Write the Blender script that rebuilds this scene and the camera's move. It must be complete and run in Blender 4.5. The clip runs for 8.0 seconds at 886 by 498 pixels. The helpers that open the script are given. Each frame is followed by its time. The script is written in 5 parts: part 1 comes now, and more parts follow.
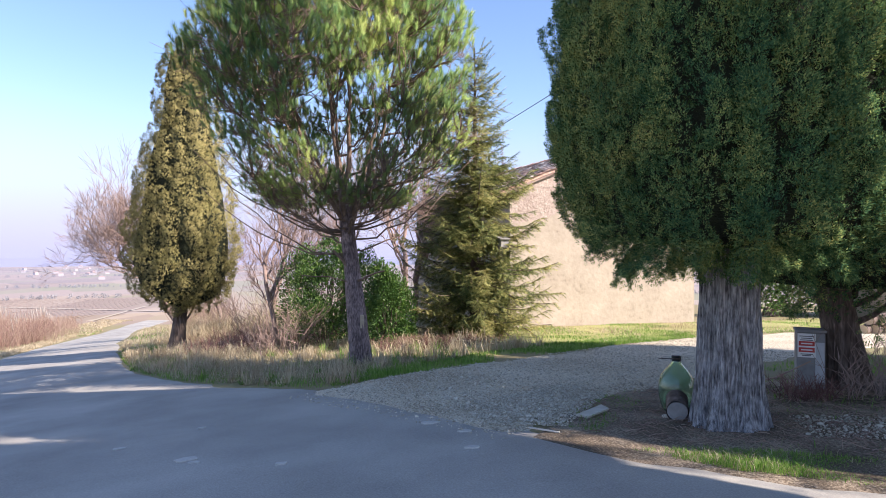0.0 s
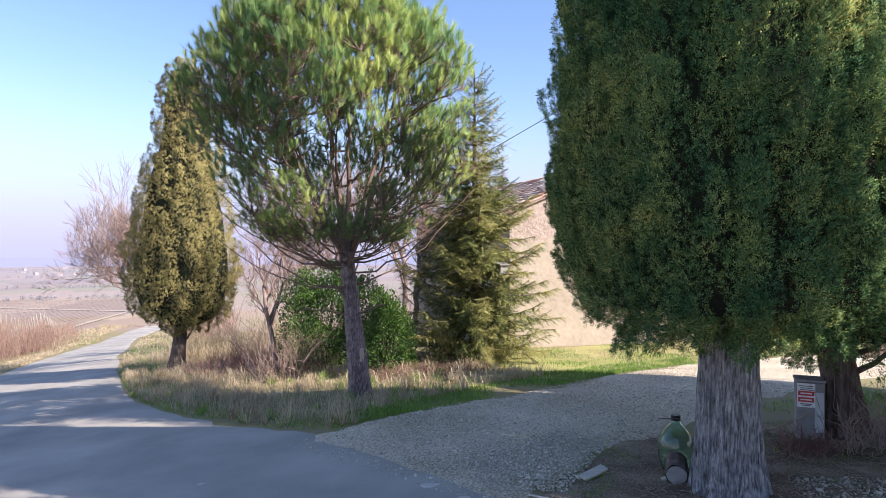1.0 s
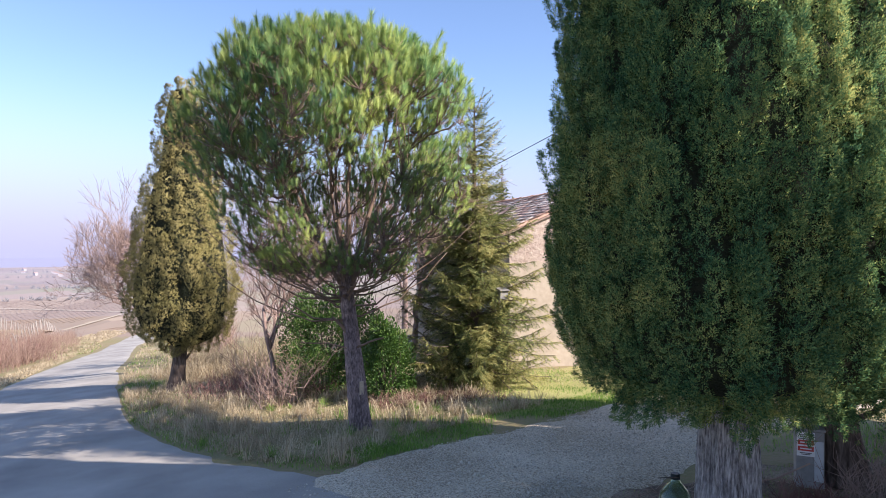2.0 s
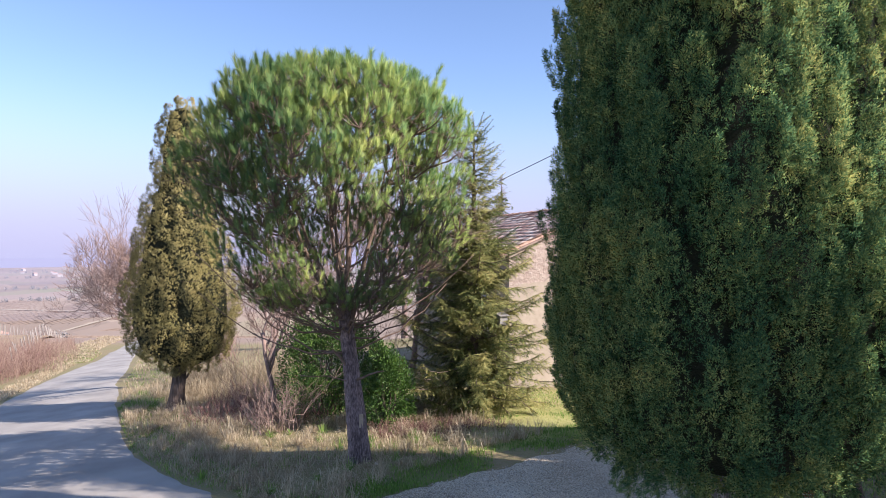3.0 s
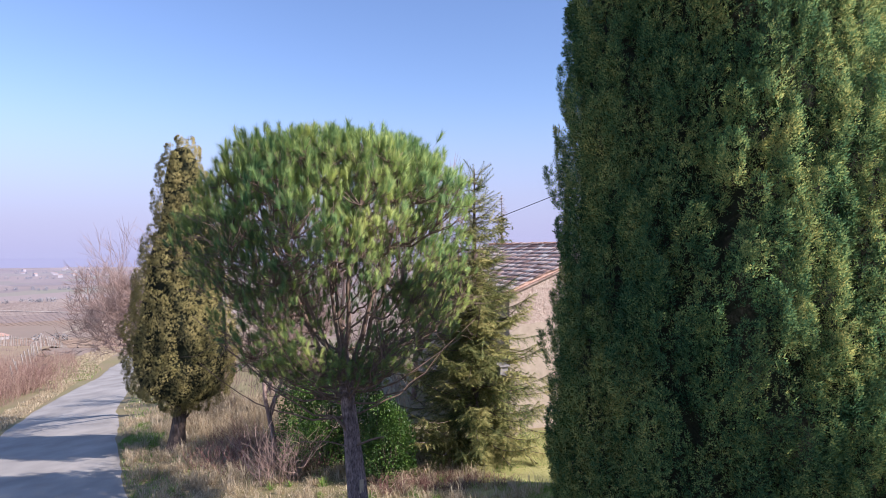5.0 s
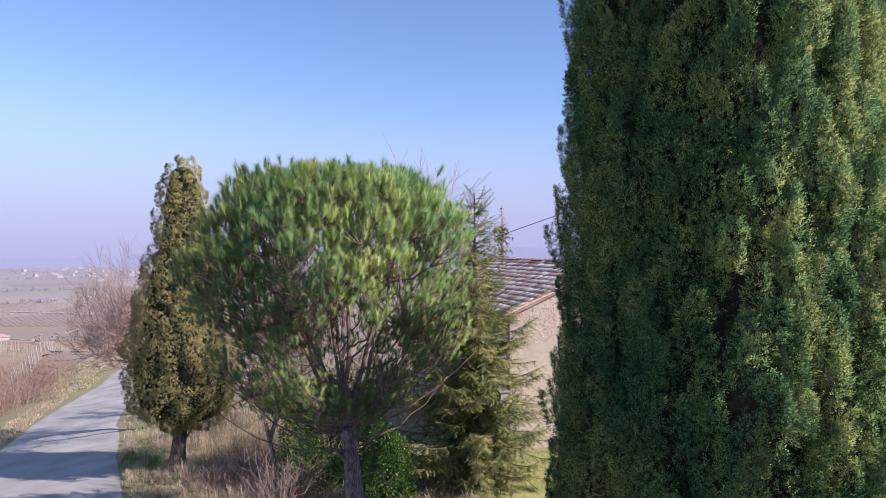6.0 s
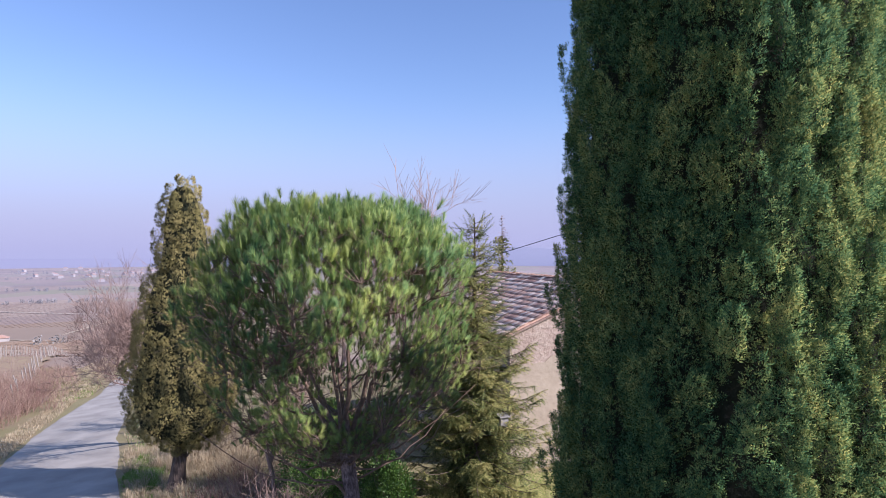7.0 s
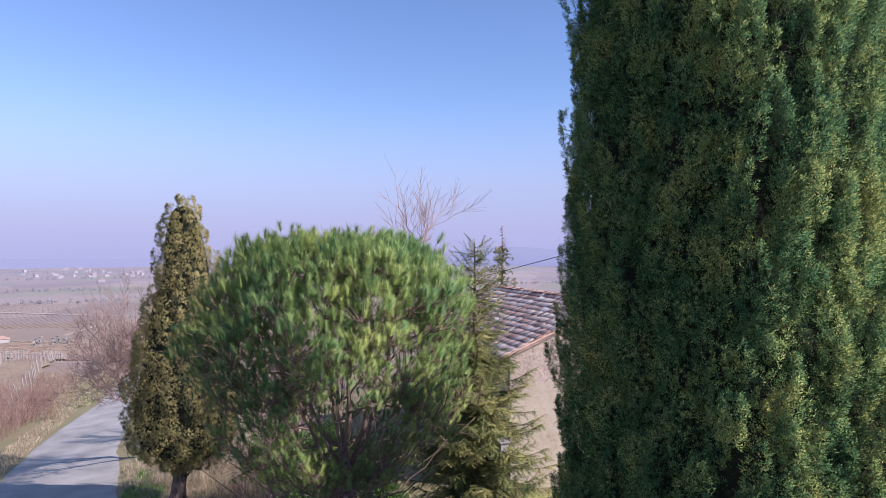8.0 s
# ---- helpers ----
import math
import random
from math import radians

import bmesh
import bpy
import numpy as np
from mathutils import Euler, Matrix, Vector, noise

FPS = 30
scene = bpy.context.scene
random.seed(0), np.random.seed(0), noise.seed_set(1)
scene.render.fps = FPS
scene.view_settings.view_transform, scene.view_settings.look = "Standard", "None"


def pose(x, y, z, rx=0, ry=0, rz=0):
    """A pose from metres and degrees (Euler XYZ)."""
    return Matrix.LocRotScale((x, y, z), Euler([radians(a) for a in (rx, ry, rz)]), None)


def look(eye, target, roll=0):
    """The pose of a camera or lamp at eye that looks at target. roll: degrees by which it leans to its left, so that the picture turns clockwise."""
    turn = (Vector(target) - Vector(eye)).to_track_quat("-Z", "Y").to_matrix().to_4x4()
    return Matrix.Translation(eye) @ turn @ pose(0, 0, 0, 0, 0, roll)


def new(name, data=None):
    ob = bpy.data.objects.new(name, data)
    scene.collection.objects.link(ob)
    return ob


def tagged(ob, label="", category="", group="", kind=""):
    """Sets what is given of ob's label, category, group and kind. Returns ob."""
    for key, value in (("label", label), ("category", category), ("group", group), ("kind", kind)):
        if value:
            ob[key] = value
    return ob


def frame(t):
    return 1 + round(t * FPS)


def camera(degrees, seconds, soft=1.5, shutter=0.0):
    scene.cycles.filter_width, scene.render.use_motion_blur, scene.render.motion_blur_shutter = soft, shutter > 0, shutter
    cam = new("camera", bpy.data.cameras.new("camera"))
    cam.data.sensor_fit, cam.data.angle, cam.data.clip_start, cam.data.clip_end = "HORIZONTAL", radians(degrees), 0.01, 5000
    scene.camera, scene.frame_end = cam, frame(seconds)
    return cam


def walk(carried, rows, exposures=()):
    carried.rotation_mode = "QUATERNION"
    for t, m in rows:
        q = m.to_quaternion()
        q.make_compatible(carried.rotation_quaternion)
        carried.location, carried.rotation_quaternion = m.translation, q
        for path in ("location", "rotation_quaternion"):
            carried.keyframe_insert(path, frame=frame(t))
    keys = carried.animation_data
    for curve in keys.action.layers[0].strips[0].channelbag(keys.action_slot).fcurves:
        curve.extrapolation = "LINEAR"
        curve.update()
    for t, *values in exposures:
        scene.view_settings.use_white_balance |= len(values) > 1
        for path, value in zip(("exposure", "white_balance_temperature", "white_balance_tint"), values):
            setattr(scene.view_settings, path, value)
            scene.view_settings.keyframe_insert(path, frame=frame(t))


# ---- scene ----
cam = camera(70.0, 8.0, soft=0.8)
PATH = [
    # seconds, x, y, z, yaw
    (0.0, 0.000, 0.0, 2.020, 0.00), (0.5, 0.003, 0.0, 2.393, 0.00), (1.0, 0.008, 0.0, 2.771, 0.00),
    (1.5, 0.010, 0.0, 3.140, 0.00), (3.0, 0.006, 0.0, 4.246, -0.06), (3.5, 0.003, 0.0, 4.606, -0.06),
    (4.0, -0.002, 0.0, 4.978, -0.06), (4.5, 0.004, 0.0, 5.342, -0.05), (6.0, -0.002, 0.0, 6.452, -0.02),
    (6.5, -0.002, 0.0, 6.812, -0.02), (7.0, 0.000, 0.0, 7.185, -0.01), (7.5, 0.014, 0.0, 7.555, -0.01),
    (8.0, 0.000, 0.0, 7.925, 0.00),
]
EXPOSURE = [(0.0, 1.12, 5960, 22), (1.5, 1.02, 5940, 22), (3.5, 0.82, 5820, 25), (6.0, 0.57, 5600, 27), (8.0, 0.48, 5480, 29)]
walk(cam, [(t, pose(x, y, z, 90.0, 0, yaw)) for t, x, y, z, yaw in PATH], EXPOSURE)

# ---- sky and sun ----
SUN_ELEVATION, SUN_ANGLE = 36.0, -24.0    # degrees above the horizon; degrees anticlockwise from +x
world = bpy.data.worlds.new("winter_sky")
scene.world = world
world.use_nodes = True
wn = world.node_tree.nodes
sky = wn.new("ShaderNodeTexSky")
sky.sky_type = 'NISHITA'
sky.sun_disc = False
sky.sun_elevation = radians(SUN_ELEVATION)
sky.sun_rotation = radians(90.0 - SUN_ANGLE)
sky.altitude, sky.air_density, sky.dust_density, sky.ozone_density = 400.0, 1.2, 0.45, 2.6
world.node_tree.links.new(sky.outputs[0], wn["Background"].inputs[0])
wn["Background"].inputs[1].default_value = 0.105

sun = new("sun", bpy.data.lights.new("sun", 'SUN'))
sun.data.energy, sun.data.angle, sun.data.color = 5.0, radians(0.53), (1.0, 0.895, 0.71)
ca, sa = math.cos(radians(SUN_ANGLE)), math.sin(radians(SUN_ANGLE))
ce, se = math.cos(radians(SUN_ELEVATION)), math.sin(radians(SUN_ELEVATION))
sun.matrix_world = look((60 * ca * ce, 60 * sa * ce, 60 * se), (0, 0, 0))


# ---- materials ----
def surface(name, ramp, scale=4.0, stretch=(1, 1, 1), big=0.5, big_mix=0.35, rough=0.85, bump=0.3,
            island=0.0, through_light=0.0, detail=6.0, distance=0.02, spec=0.3, metal=0.0, objrand=0.0, fine=0.0):
    """Two scales of noise over a ramp of colours, with bump; island: spread of value among joined pieces."""
    m = bpy.data.materials.new(name)
    m.use_nodes = True
    n, l = m.node_tree.nodes, m.node_tree.links
    bsdf = n["Principled BSDF"]
    co = n.new("ShaderNodeTexCoord")
    mp = n.new("ShaderNodeMapping")
    mp.inputs["Scale"].default_value = stretch
    l.new(co.outputs["Object"], mp.inputs["Vector"])
    a = n.new("ShaderNodeTexNoise")
    a.inputs["Scale"].default_value, a.inputs["Detail"].default_value, a.inputs["Roughness"].default_value = scale, detail, 0.62
    l.new(mp.outputs[0], a.inputs["Vector"])
    b = n.new("ShaderNodeTexNoise")
    b.inputs["Scale"].default_value, b.inputs["Detail"].default_value = big, 3.0
    l.new(co.outputs["Object"], b.inputs["Vector"])
    fac = n.new("ShaderNodeMix")
    fac.inputs[0].default_value = big_mix
    l.new(a.outputs["Fac"], fac.inputs[2])
    l.new(b.outputs["Fac"], fac.inputs[3])
    out = fac.outputs[0]
    for amount, kind, socket in ((island, "ShaderNodeNewGeometry", "Random Per Island"), (objrand, "ShaderNodeObjectInfo", "Random")):
        if amount:
            g = n.new(kind)
            s = n.new("ShaderNodeMath")
            s.operation = 'MULTIPLY_ADD'
            s.inputs[1].default_value = amount
            l.new(g.outputs[socket], s.inputs[0])
            l.new(out, s.inputs[2])
            s2 = n.new("ShaderNodeMath")
            s2.operation = 'SUBTRACT'
            s2.inputs[1].default_value = amount * 0.5
            l.new(s.outputs[0], s2.inputs[0])
            out = s2.outputs[0]
    cr = n.new("ShaderNodeValToRGB")
    el = cr.color_ramp.elements
    while len(el) < len(ramp):
        el.new(0.5)
    for e, (p, c) in zip(el, ramp):
        e.position, e.color = p, (*c, 1)
    l.new(out, cr.inputs[0])
    l.new(cr.outputs[0], bsdf.inputs["Base Color"])
    bsdf.inputs["Roughness"].default_value = rough
    bsdf.inputs["Specular IOR Level"].default_value = spec
    bsdf.inputs["Metallic"].default_value = metal
    if bump:
        bp = n.new("ShaderNodeBump")
        bp.inputs["Strength"].default_value, bp.inputs["Distance"].default_value = bump, distance
        l.new(a.outputs["Fac"], bp.inputs["Height"])
        l.new(bp.outputs[0], bsdf.inputs["Normal"])
    if through_light:
        tr = n.new("ShaderNodeBsdfTranslucent")
        l.new(cr.outputs[0], tr.inputs["Color"])
        mx = n.new("ShaderNodeMixShader")
        mx.inputs[0].default_value = through_light
        l.new(bsdf.outputs[0], mx.inputs[1])
        l.new(tr.outputs[0], mx.inputs[2])
        l.new(mx.outputs[0], n["Material Output"].inputs["Surface"])
    return m


M = {}
M["grass_soil"] = surface("grass_soil", [(0.28, (0.15, 0.11, 0.062)), (0.44, (0.29, 0.23, 0.125)), (0.56, (0.23, 0.21, 0.09)), (0.72, (0.44, 0.36, 0.21))], 9, big=0.3, big_mix=0.45, bump=0.9, distance=0.05)
M["asphalt"] = surface("asphalt", [(0.3, (0.21, 0.196, 0.172)), (0.5, (0.36, 0.336, 0.294)), (0.7, (0.51, 0.48, 0.42))], 60, big=0.6, big_mix=0.5, rough=0.8, bump=0.5, distance=0.008)
M["asphalt_patch"] = surface("asphalt_patch", [(0.3, (0.42, 0.40, 0.36)), (0.7, (0.62, 0.59, 0.53))], 40, big=3, rough=0.9, bump=0.3, distance=0.006)
M["gravel"] = surface("gravel", [(0.39, (0.24, 0.19, 0.125)), (0.46, (0.52, 0.435, 0.305)), (0.53, (0.70, 0.605, 0.445)), (0.61, (0.88, 0.80, 0.64))], 34, big=0.5, big_mix=0.2, rough=0.9, bump=1.0, distance=0.05)
M["stone_chip"] = surface("stone_chip", [(0.2, (0.32, 0.275, 0.205)), (0.5, (0.50, 0.445, 0.345)), (0.8, (0.68, 0.62, 0.50))], 20, island=0.6, rough=0.9, bump=0.2)
M["litter_soil"] = surface("litter_soil", [(0.40, (0.088, 0.066, 0.045)), (0.5, (0.215, 0.165, 0.112)), (0.61, (0.48, 0.39, 0.28))], 42, big=1.2, big_mix=0.4, bump=0.9, distance=0.03)
M["lawn_soil"] = surface("lawn_soil", [(0.3, (0.20, 0.19, 0.06)), (0.5, (0.34, 0.33, 0.11)), (0.7, (0.48, 0.43, 0.2))], 12, big=0.5, big_mix=0.4, bump=0.8, distance=0.04)
M["cypress_leaf"] = surface("cypress_leaf", [(0.25, (0.014, 0.050, 0.030)), (0.43, (0.062, 0.152, 0.064)), (0.55, (0.195, 0.285, 0.092)), (0.73, (0.56, 0.515, 0.155))], 3.0, big=0.9, big_mix=0.4, island=0.2, rough=0.85, bump=0, through_light=0.2, spec=0.12)
M["cypress_leaf_olive"] = surface("cypress_leaf_olive", [(0.15, (0.10, 0.105, 0.040)), (0.42, (0.27, 0.245, 0.092)), (0.65, (0.48, 0.41, 0.175)), (0.95, (0.64, 0.54, 0.27))], 3.0, big=0.7, big_mix=0.4, island=0.16, rough=0.85, bump=0, through_light=0.2, spec=0.12)
M["pine_needle"] = surface("pine_needle", [(0.26, (0.034, 0.105, 0.056)), (0.41, (0.145, 0.275, 0.105)), (0.54, (0.36, 0.46, 0.140)), (0.73, (0.66, 0.66, 0.20))], 1.5, big=0.5, big_mix=0.45, island=0.14, rough=0.6, bump=0, through_light=0.4, spec=0.25)
M["fir_needle"] = surface("fir_needle", [(0.2, (0.028, 0.060, 0.024)), (0.43, (0.115, 0.155, 0.050)), (0.55, (0.32, 0.32, 0.10)), (0.77, (0.58, 0.50, 0.20))], 1.6, big=0.8, big_mix=0.5, island=0.3, rough=0.6, bump=0, through_light=0.3, spec=0.2)
M["laurel_leaf"] = surface("laurel_leaf", [(0.15, (0.022, 0.058, 0.016)), (0.5, (0.075, 0.16, 0.030)), (0.9, (0.26, 0.38, 0.075))], 3, big=0.8, island=0.35, rough=0.4, bump=0, through_light=0.28, spec=0.5)
# inner crown foliage, near black: shade of the gaps put into its colour
M["gap_shade_foliage"] = surface("gap_shade_foliage", [(0.3, (0.008, 0.011, 0.005)), (0.7, (0.025, 0.03, 0.013))], 14, big=3.0, rough=0.95, bump=1.0, distance=0.08)
M["vineyard_soil"] = surface("vineyard_soil", [(0.3, (0.21, 0.145, 0.095)), (0.5, (0.31, 0.225, 0.145)), (0.7, (0.36, 0.30, 0.155))], 1.2, big=0.08, big_mix=0.4, bump=0.3, distance=0.1)
M["old_brick"] = surface("old_brick", [(0.3, (0.22, 0.15, 0.12)), (0.7, (0.36, 0.27, 0.22))], 8, objrand=0.4, rough=0.9, bump=0.5)
M["straw"] = surface("straw", [(0.1, (0.23, 0.175, 0.105)), (0.45, (0.50, 0.405, 0.26)), (0.9, (0.76, 0.66, 0.47))], 2, big=0.6, big_mix=0.5, island=0.5, rough=0.8, bump=0, through_light=0.35)
M["green_grass"] = surface("green_grass", [(0.1, (0.065, 0.15, 0.024)), (0.5, (0.18, 0.335, 0.055)), (0.9, (0.44, 0.52, 0.14))], 2, big=0.5, big_mix=0.5, island=0.45, rough=0.7, bump=0, through_light=0.4)
M["bramble"] = surface("bramble", [(0.1, (0.085, 0.035, 0.034)), (0.5, (0.20, 0.098, 0.085)), (0.9, (0.36, 0.23, 0.185))], 3, big=0.4, big_mix=0.5, island=0.5, rough=0.8, bump=0)
M["reed"] = surface("reed", [(0.1, (0.19, 0.115, 0.092)), (0.5, (0.36, 0.245, 0.19)), (0.9, (0.56, 0.43, 0.32))], 2, big=0.25, big_mix=0.6, island=0.5, rough=0.85, bump=0, through_light=0.15)
M["bare_twig"] = surface("bare_twig", [(0.2, (0.145, 0.098, 0.082)), (0.5, (0.29, 0.205, 0.17)), (0.8, (0.47, 0.365, 0.31))], 6, rough=0.85, bump=0)
M["cypress_bark"] = surface("cypress_bark", [(0.36, (0.055, 0.052, 0.054)), (0.45, (0.18, 0.173, 0.175)), (0.53, (0.33, 0.32, 0.32)), (0.64, (0.56, 0.545, 0.54))], 40, stretch=(1, 1, 0.15), big=7.0, big_mix=0.22, rough=0.9, bump=1.0, distance=0.06, detail=10.0)
M["dark_bark"] = surface("dark_bark", [(0.3, (0.05, 0.036, 0.03)), (0.5, (0.14, 0.105, 0.085)), (0.7, (0.27, 0.21, 0.18))], 18, stretch=(1, 1, 0.2), big=1.1, big_mix=0.2, rough=0.9, bump=1.0, distance=0.03)
M["pine_bark"] = surface("pine_bark", [(0.36, (0.06, 0.045, 0.044)), (0.46, (0.15, 0.113, 0.11)), (0.55, (0.27, 0.205, 0.195)), (0.68, (0.46, 0.36, 0.33))], 34, stretch=(1, 1, 0.3), big=4.0, big_mix=0.3, rough=0.9, bump=1.0, distance=0.03, detail=9.0)
M["pine_branch"] = surface("pine_branch", [(0.25, (0.085, 0.058, 0.044)), (0.5, (0.20, 0.14, 0.105)), (0.8, (0.40, 0.30, 0.235))], 12, rough=0.9, bump=0.4)
M["cut_wood"] = surface("cut_wood", [(0.3, (0.38, 0.29, 0.2)), (0.7, (0.58, 0.49, 0.37))], 10, stretch=(1, 1, 6), rough=0.8, bump=0.2)
M["pale_board"] = surface("pale_board", [(0.3, (0.45, 0.40, 0.32)), (0.7, (0.68, 0.62, 0.52))], 14, stretch=(0.3, 2, 1), rough=0.8, bump=0.3)
M["concrete"] = surface("concrete", [(0.25, (0.18, 0.175, 0.17)), (0.5, (0.28, 0.27, 0.26)), (0.75, (0.38, 0.37, 0.355))], 9, big=1.6, big_mix=0.45, rough=0.9, bump=0.3, distance=0.01)
M["plaster"] = surface("plaster", [(0.3, (0.235, 0.19, 0.143)), (0.42, (0.355, 0.30, 0.23)), (0.58, (0.41, 0.348, 0.27)), (0.74, (0.46, 0.40, 0.32))], 6, big=0.9, big_mix=0.45, rough=0.9, bump=0.5, distance=0.04)
M["rubble_plaster"] = surface("rubble_plaster", [(0.3, (0.21, 0.15, 0.12)), (0.42, (0.36, 0.28, 0.23)), (0.58, (0.46, 0.38, 0.315)), (0.76, (0.54, 0.46, 0.385))], 7, big=1.0, big_mix=0.3, rough=0.92, bump=1.0, distance=0.08)
M["roof_tile"] = surface("roof_tile", [(0.2, (0.29, 0.165, 0.125)), (0.42, (0.55, 0.36, 0.275)), (0.62, (0.68, 0.52, 0.42)), (0.85, (0.77, 0.68, 0.58))], 6, big=0.9, big_mix=0.4, rough=0.9, bump=0.5, objrand=0.55, distance=0.01)
M["roof_tile_field"] = surface("roof_tile_field", [(0.2, (0.29, 0.165, 0.125)), (0.42, (0.55, 0.36, 0.275)), (0.62, (0.68, 0.52, 0.42)), (0.85, (0.77, 0.68, 0.58))], 6, big=0.9, big_mix=0.4, rough=0.9, bump=0.5, island=0.55, distance=0.01)
M["old_wood"] = surface("old_wood", [(0.3, (0.10, 0.075, 0.06)), (0.7, (0.22, 0.17, 0.14))], 12, stretch=(1, 1, 0.2), rough=0.85, bump=0.4)
M["grey_paint"] = surface("grey_paint", [(0.3, (0.42, 0.43, 0.44)), (0.7, (0.56, 0.57, 0.58))], 6, rough=0.6, bump=0.1)
M["white_panel"] = surface("white_panel", [(0.3, (0.66, 0.64, 0.62)), (0.7, (0.8, 0.79, 0.77))], 12, rough=0.5, bump=0.05)
M["red_print"] = surface("red_print", [(0.3, (0.42, 0.05, 0.045)), (0.7, (0.55, 0.08, 0.07))], 14, rough=0.5, bump=0)
M["dark_print"] = surface("dark_print", [(0.3, (0.10, 0.09, 0.09)), (0.7, (0.16, 0.15, 0.15))], 14, rough=0.5, bump=0)
M["cap_plastic"] = surface("cap_plastic", [(0.3, (0.015, 0.02, 0.022)), (0.7, (0.03, 0.04, 0.04))], 20, rough=0.4, bump=0.05)
M["cable"] = surface("cable", [(0.3, (0.03, 0.03, 0.03)), (0.7, (0.05, 0.05, 0.05))], 10, rough=0.6, bump=0)
M["vine_post"] = surface("vine_post", [(0.3, (0.25, 0.22, 0.19)), (0.7, (0.37, 0.335, 0.295))], 6, rough=0.9, bump=0.2)
M["vine_cane"] = surface("vine_cane", [(0.2, (0.22, 0.15, 0.13)), (0.8, (0.40, 0.31, 0.26))], 2, island=0.5, rough=0.9, bump=0)
M["far_vine"] = surface("far_vine", [(0.2, (0.21, 0.155, 0.115)), (0.8, (0.29, 0.22, 0.16))], 0.5, big=0.05, island=0.2, rough=0.95, bump=0)
M["far_track"] = surface("far_track", [(0.3, (0.36, 0.30, 0.22)), (0.7, (0.46, 0.39, 0.29))], 0.5, big=0.05, rough=0.95, bump=0)
# far trees, their base colour paled and greyed to paint in the haze
M["hazed_far_wood"] = surface("hazed_far_wood", [(0.2, (0.215, 0.215, 0.205)), (0.8, (0.30, 0.285, 0.27))], 0.1, big=0.02, island=0.3, rough=0.95, bump=0)
M["far_wall"] = surface("far_wall", [(0.2, (0.36, 0.33, 0.31)), (0.8, (0.48, 0.45, 0.43))], 0.2, rough=0.9, bump=0)
M["far_roof"] = surface("far_roof", [(0.2, (0.4, 0.24, 0.18)), (0.8, (0.52, 0.36, 0.29))], 0.4, rough=0.9, bump=0)
M["blue_plastic"] = surface("blue_plastic", [(0.3, (0.03, 0.16, 0.42)), (0.7, (0.05, 0.22, 0.52))], 6, rough=0.45, bump=0.1)


def glass(name, colour, rough=0.05):
    m = bpy.data.materials.new(name)
    m.use_nodes = True
    b = m.node_tree.nodes["Principled BSDF"]
    b.inputs["Base Color"].default_value = (*colour, 1)
    b.inputs["Transmission Weight"].default_value = 1.0
    b.inputs["Roughness"].default_value = rough
    b.inputs["IOR"].default_value = 1.48
    return m


M["green_glass"] = glass("green_glass", (0.70, 0.89, 0.75), 0.1)
M["window_glass"] = glass("window_glass", (0.75, 0.8, 0.8), 0.03)


# matt colour plus emission: haze painted as a glow of the surface
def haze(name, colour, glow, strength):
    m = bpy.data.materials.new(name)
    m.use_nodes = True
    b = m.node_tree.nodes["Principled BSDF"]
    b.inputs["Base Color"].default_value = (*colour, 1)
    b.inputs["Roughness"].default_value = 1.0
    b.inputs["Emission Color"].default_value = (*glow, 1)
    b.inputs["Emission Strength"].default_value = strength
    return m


M["far_hills_glow"] = haze("far_hills_glow", (0.10, 0.105, 0.13), (0.44, 0.48, 0.68), 0.36)


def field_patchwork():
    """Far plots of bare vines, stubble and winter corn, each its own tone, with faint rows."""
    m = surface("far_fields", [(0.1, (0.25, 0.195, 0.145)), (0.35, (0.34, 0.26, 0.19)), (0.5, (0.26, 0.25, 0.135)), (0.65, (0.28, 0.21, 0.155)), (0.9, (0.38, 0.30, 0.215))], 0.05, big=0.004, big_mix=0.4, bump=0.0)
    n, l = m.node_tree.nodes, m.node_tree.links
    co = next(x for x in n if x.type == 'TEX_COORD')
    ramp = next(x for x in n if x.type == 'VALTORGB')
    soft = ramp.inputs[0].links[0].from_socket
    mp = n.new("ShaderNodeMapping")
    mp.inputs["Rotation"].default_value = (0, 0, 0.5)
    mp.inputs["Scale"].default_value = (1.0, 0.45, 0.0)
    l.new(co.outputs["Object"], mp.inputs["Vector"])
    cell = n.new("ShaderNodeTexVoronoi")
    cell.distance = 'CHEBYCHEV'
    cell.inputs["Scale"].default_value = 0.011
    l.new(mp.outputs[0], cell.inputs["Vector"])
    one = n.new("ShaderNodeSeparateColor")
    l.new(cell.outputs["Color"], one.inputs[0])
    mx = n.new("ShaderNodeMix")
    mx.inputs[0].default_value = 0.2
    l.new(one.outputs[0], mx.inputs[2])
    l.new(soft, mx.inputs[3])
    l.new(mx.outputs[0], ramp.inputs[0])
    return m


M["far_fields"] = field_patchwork()


